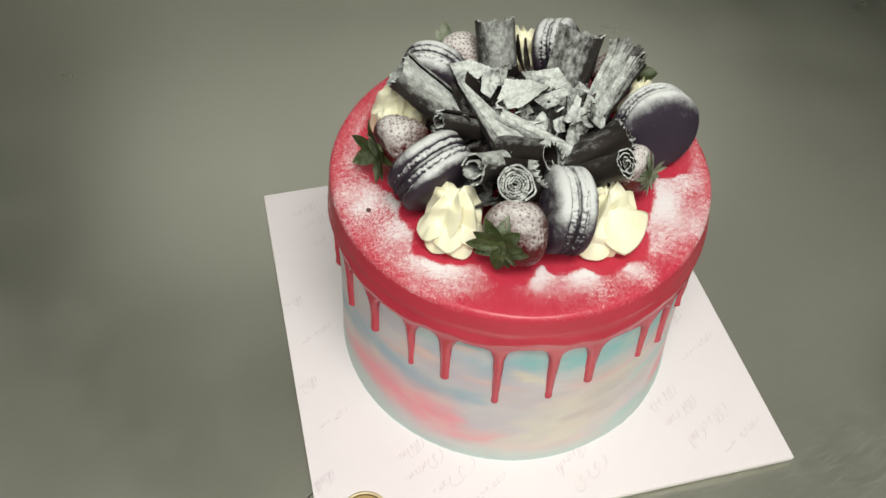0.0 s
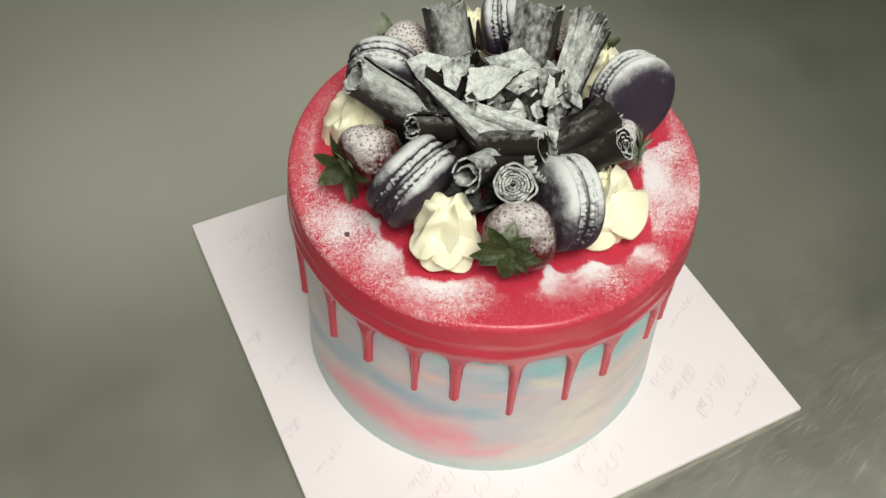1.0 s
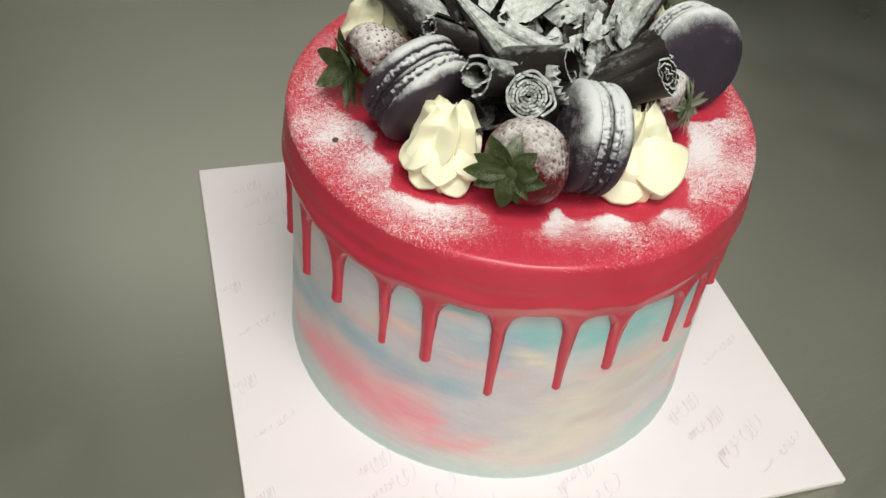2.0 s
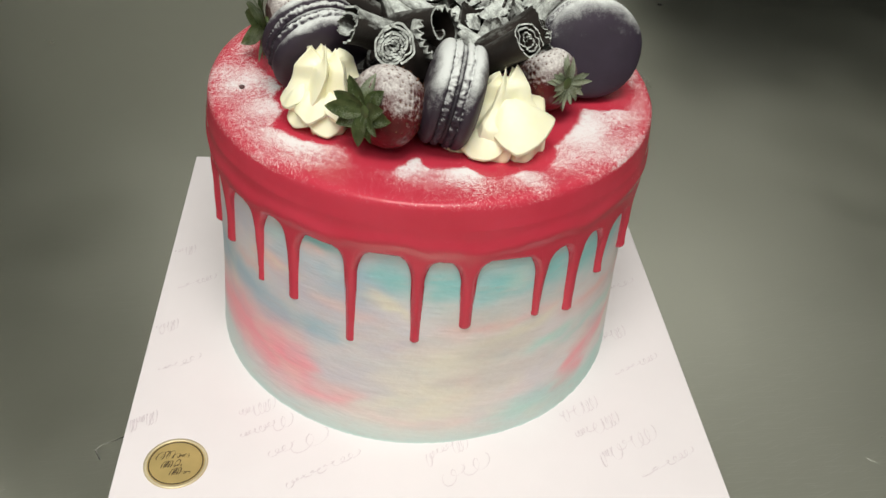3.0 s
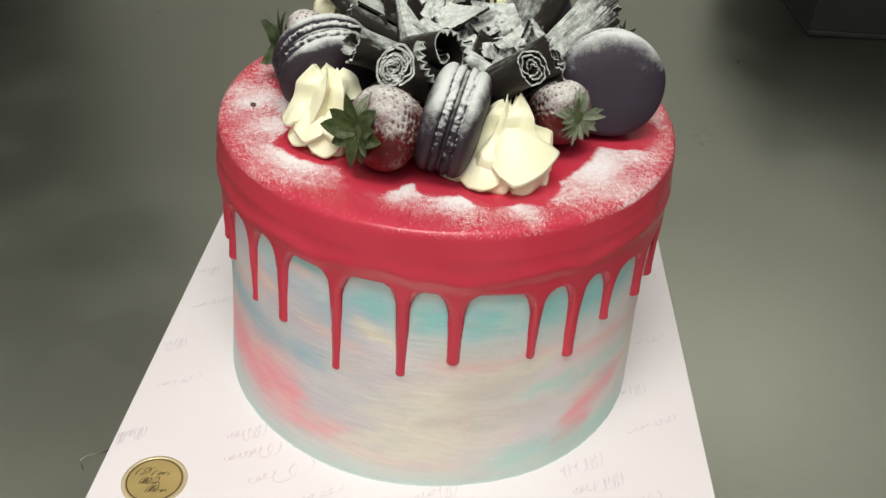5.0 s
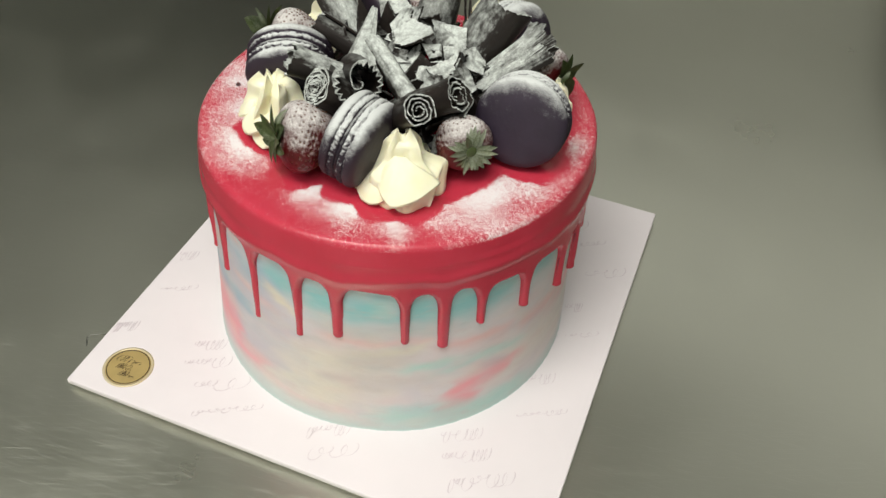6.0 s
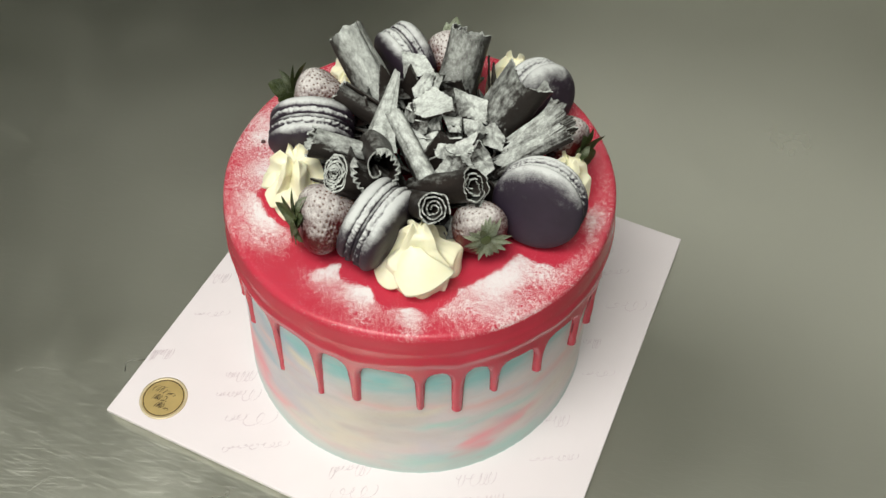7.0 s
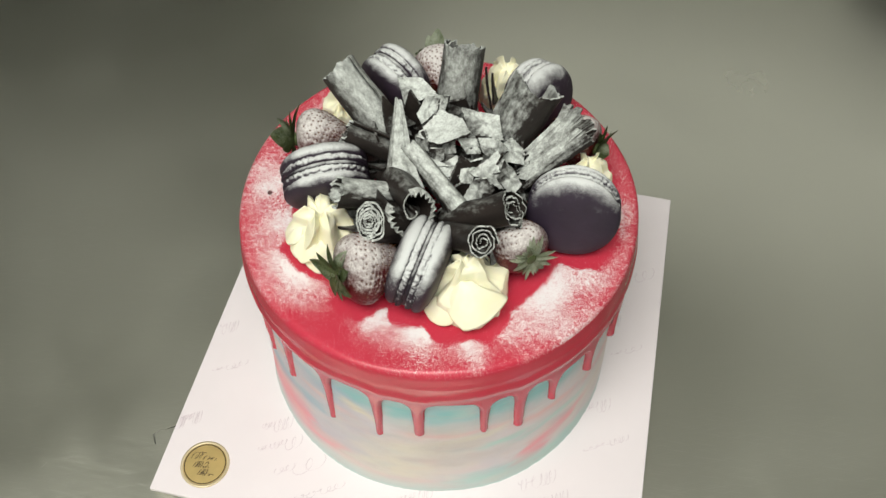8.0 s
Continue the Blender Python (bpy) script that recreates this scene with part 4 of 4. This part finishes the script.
# curls of the left side
curl((-0.0525, 0.0330, 0.1790), (-0.0215, 0.0170, 0.1500), 0.0097, 2.0, "thick dusted chocolate roll leaning over cream", CHOC_SIDE, 6, 0.06, 0.62, 0, 60, crumple=0.03)
curl((-0.0385, 0.0015, 0.1705), (-0.012, 0.005, 0.156), 0.0062, 2.2, "small dark chocolate roll under a larger roll", CHOC_DARK, 7, 0.08, 0.3, crumple=0.05)
curl((-0.0075, -0.0225, 0.1615), (-0.0215, 0.0295, 0.1680), 0.0086, 0.55, "horn-shaped dusted chocolate curl with a ruffled end", CHOC, 8, 0.05, 0.9, 0.002, 0, 0.0009, 0.85, 0.0010, -38)
curl((-0.0082, 0.0011, 0.1675), (0.0225, -0.0240, 0.1585), 0.0046, 0.8, "narrow dusted chocolate curl", CHOC, 9, 0.06, 0.85, 0, 0, 0.0009, -0.15, 0.0, 20)
# standing curls of the back
curl((0.0045, 0.0605, 0.1780), (0.0040, 0.0400, 0.1440), 0.0103, 1.6, "broad standing chocolate curl with a torn rim", CHOC_SIDE, 10, 0.10, 0.85, 0, 20)
curl((0.0455, 0.0400, 0.1795), (0.0290, 0.0190, 0.1450), 0.0116, 0.68, "standing chocolate curl, a dark open channel before a macaron", CHOC, 11, 0.08, 0.9, 0, 0, 0.0010, 0.12, 0.0, -70)
curl((0.0695, 0.0275, 0.1670), (0.0450, 0.0060, 0.1510), 0.0080, 0.52, "wide fanned chocolate curl with a frayed end", CHOC, 12, 0.13, 0.9, 0.002, 0, 0.0010, 0.30, 0.0, 15, 0.04)
curl((0.0685, 0.0315, 0.1715), (0.0470, 0.0140, 0.1560), 0.0076, 0.40, "thin bent chocolate leaf behind a wide curl", CHOC, 14, 0.18, 0.9, 0.003, 0, 0.0009, 0.3, 0.0, -30, 0.04)
shard((-0.0165, 0.0390, 0.1665), -95, 52, -20, 0.013, 0.010, "broad pale chocolate plate leaning on a macaron", CHOC_PALE, 31, 0.35)
shard((-0.0150, 0.0300, 0.1600), -95, 15, 30, 0.011, 0.010, "brown chocolate plate under a broad plate", CHOC_DARK, 32, 0.3)
# thin blades
shard((0.0205, 0.0530, 0.1600), 5, 8, 90, 0.015, 0.004, "thin upright chocolate blade", CHOC_DARK, 21, 0.05)
shard((0.0170, 0.0550, 0.1610), 20, 5, 84, 0.016, 0.004, "thin upright chocolate blade", CHOC_DARK, 22, 0.05)
# the heap in the middle
HEAP = ((0.0060, 0.0145, 0.1675, -150, 68, 30, 0.0125, 0.0105), (0.0225, 0.0245, 0.1670, -112, 46, -14, 0.0150, 0.0060), (0.0330, 0.0010, 0.1660, -85, 52, 10, 0.0100, 0.0085),
        (0.0200, -0.0045, 0.1625, -60, 44, 40, 0.0075, 0.0050), (0.0380, 0.0125, 0.1645, -50, 48, 70, 0.0085, 0.0055), (0.0190, 0.0105, 0.1650, -130, 46, 15, 0.0080, 0.0042),
        (-0.0060, 0.0285, 0.1655, -130, 52, 80, 0.0085, 0.0050), (0.0290, 0.0115, 0.1640, -125, 38, 25, 0.0085, 0.0042), (0.0270, -0.0105, 0.1600, -75, 34, 60, 0.0085, 0.0055),
        (0.0400, -0.0030, 0.1625, -35, 40, 100, 0.0085, 0.0050), (0.0000, 0.0300, 0.1685, -100, 40, 50, 0.0055, 0.0040), (0.0120, -0.0010, 0.1625, -120, 50, -10, 0.0075, 0.0045), (0.0330, 0.0210, 0.1640, -80, 40, 30, 0.0080, 0.0045))
HEAP += tuple((0.0040 + 0.0014 * k, -0.0010 - 0.0026 * k, 0.1640 - 0.0024 * k, -100 + 8 * k, 62 - 3 * k, 6 - 5 * k, 0.0105 - 0.0007 * k, 0.0045) for k in range(4))
for k, (x, y, z, az, el, sp, a, b) in enumerate(HEAP):
    shard((x, y, z), az, el, sp, a, b, "torn chocolate plate thickly dusted with icing sugar", CHOC_PALE, k, 0.22, 0.0012)
rng = random.Random(8)
for k in range(14):
    ang, rad = radians(137.5 * k + 20), 0.022 * math.sqrt((k + 0.5) / 14)
    shard((0.016 + 1.15 * rad * math.cos(ang), 0.010 + rad * math.sin(ang), 0.1640 - 5.0 * rad * rad - 0.004 * rng.random()), rng.uniform(-150, -30), rng.uniform(15, 60), rng.uniform(0, 180),
          rng.uniform(0.005, 0.008), rng.uniform(0.003, 0.005), "small torn chocolate plate dusted with icing sugar", CHOC, 160 + k, 0.25, 0.0012)
# Filler flakes, added so that the heap's shaded gaps look black.
rng = random.Random(5)
for k in range(110):
    ang, rad = k * 137.5, 0.003 + 0.047 * math.sqrt((k + 0.5) / 110)
    shard((0.008 + rad * math.cos(radians(ang)), 0.004 + rad * math.sin(radians(ang)), rng.uniform(0.138, 0.162 - 0.014 * (k > 60))), rng.uniform(0, 360), rng.uniform(10, 80), rng.uniform(0, 360),
          rng.uniform(0.009, 0.014), rng.uniform(0.006, 0.010), "dark chocolate filler flake added to blacken the heap's gaps", CHOC_DARK, 40 + k, 0.3)

# ---- small things on the cake and the table ----


def crumb(x, y, z, size, material, label, seed):
    bm = bmesh.new()
    bmesh.ops.create_icosphere(bm, subdivisions=2, radius=size)
    for v in bm.verts:
        v.co *= 1 + 0.5 * noise.noise(v.co * (0.8 / size) + Vector((seed, 0, 0)))
        v.co.z *= 0.6
    low = min(v.co.z for v in bm.verts)
    ob = tagged(link_mesh("crumb", bm, material), label, "crumb")
    ob.location = (x, y, z - low - 0.0001)
    return ob


crumb(-0.078, -0.014, Z, 0.0013, CRUMB, "dark chocolate crumb on the red glaze", 1)


def scrap(points, width, label):
    """A thin strip lying on the table along a few points."""
    bm = bmesh.new()
    rows = []
    for i, p in enumerate(points):
        d = Vector(points[min(i + 1, len(points) - 1)]) - Vector(points[max(i - 1, 0)])
        s = Vector((-d.y, d.x, 0)).normalized() * width
        rows.append([Vector(p) - s, Vector(p) + s])
    bm, _ = grid_bm(rows)
    bmesh.ops.solidify(bm, geom=bm.faces[:], thickness=0.0003)
    return tagged(link_mesh("plastic_scrap", bm, PLASTIC), label, "scrap")


scrap([(-0.1290, -0.0905, -0.0026), (-0.1345, -0.0945, -0.0024), (-0.1395, -0.0975, -0.0018), (-0.1415, -0.1000, -0.0022), (-0.1385, -0.1050, -0.0026)], 0.00022,
      "thin clear plastic strip by the cake board")


def scratch(x, y, turn, length, width, bow):
    """A bright hairline scratch in the table's steel, a burr that stands a hair proud."""
    pts = [Vector((length * (u - 0.5), bow * length * (u - 0.5) ** 2, 0.00012)) for u in np.linspace(0, 1, 7)]
    rows = [[p + Vector((0, -width * (0.3 + math.sin(math.pi * k / 6)), -0.0001)), p, p + Vector((0, width * (0.3 + math.sin(math.pi * k / 6)), -0.0001))] for k, p in enumerate(pts)]
    ob = part("scratch", grid_bm(rows)[0], BURR, table, "bright hairline scratch")
    ob.matrix_basis = pose(x, y, 0.0, 0, 0, turn)


rng = random.Random(12)
for k in range(80):
    scratch(rng.uniform(-0.42, -0.12), rng.uniform(-0.32, -0.10), rng.choice((-28, -20, 12, 20, 70)) + rng.uniform(-8, 8), rng.uniform(0.004, 0.016), rng.uniform(0.00003, 0.00006), rng.uniform(-0.1, 0.1))
for k in range(16):
    scratch(rng.uniform(0.16, 0.42), rng.uniform(-0.25, 0.10), rng.choice((-25, 15, 65)) + rng.uniform(-10, 10), rng.uniform(0.004, 0.014), rng.uniform(0.00003, 0.00006), rng.uniform(-0.3, 0.3))
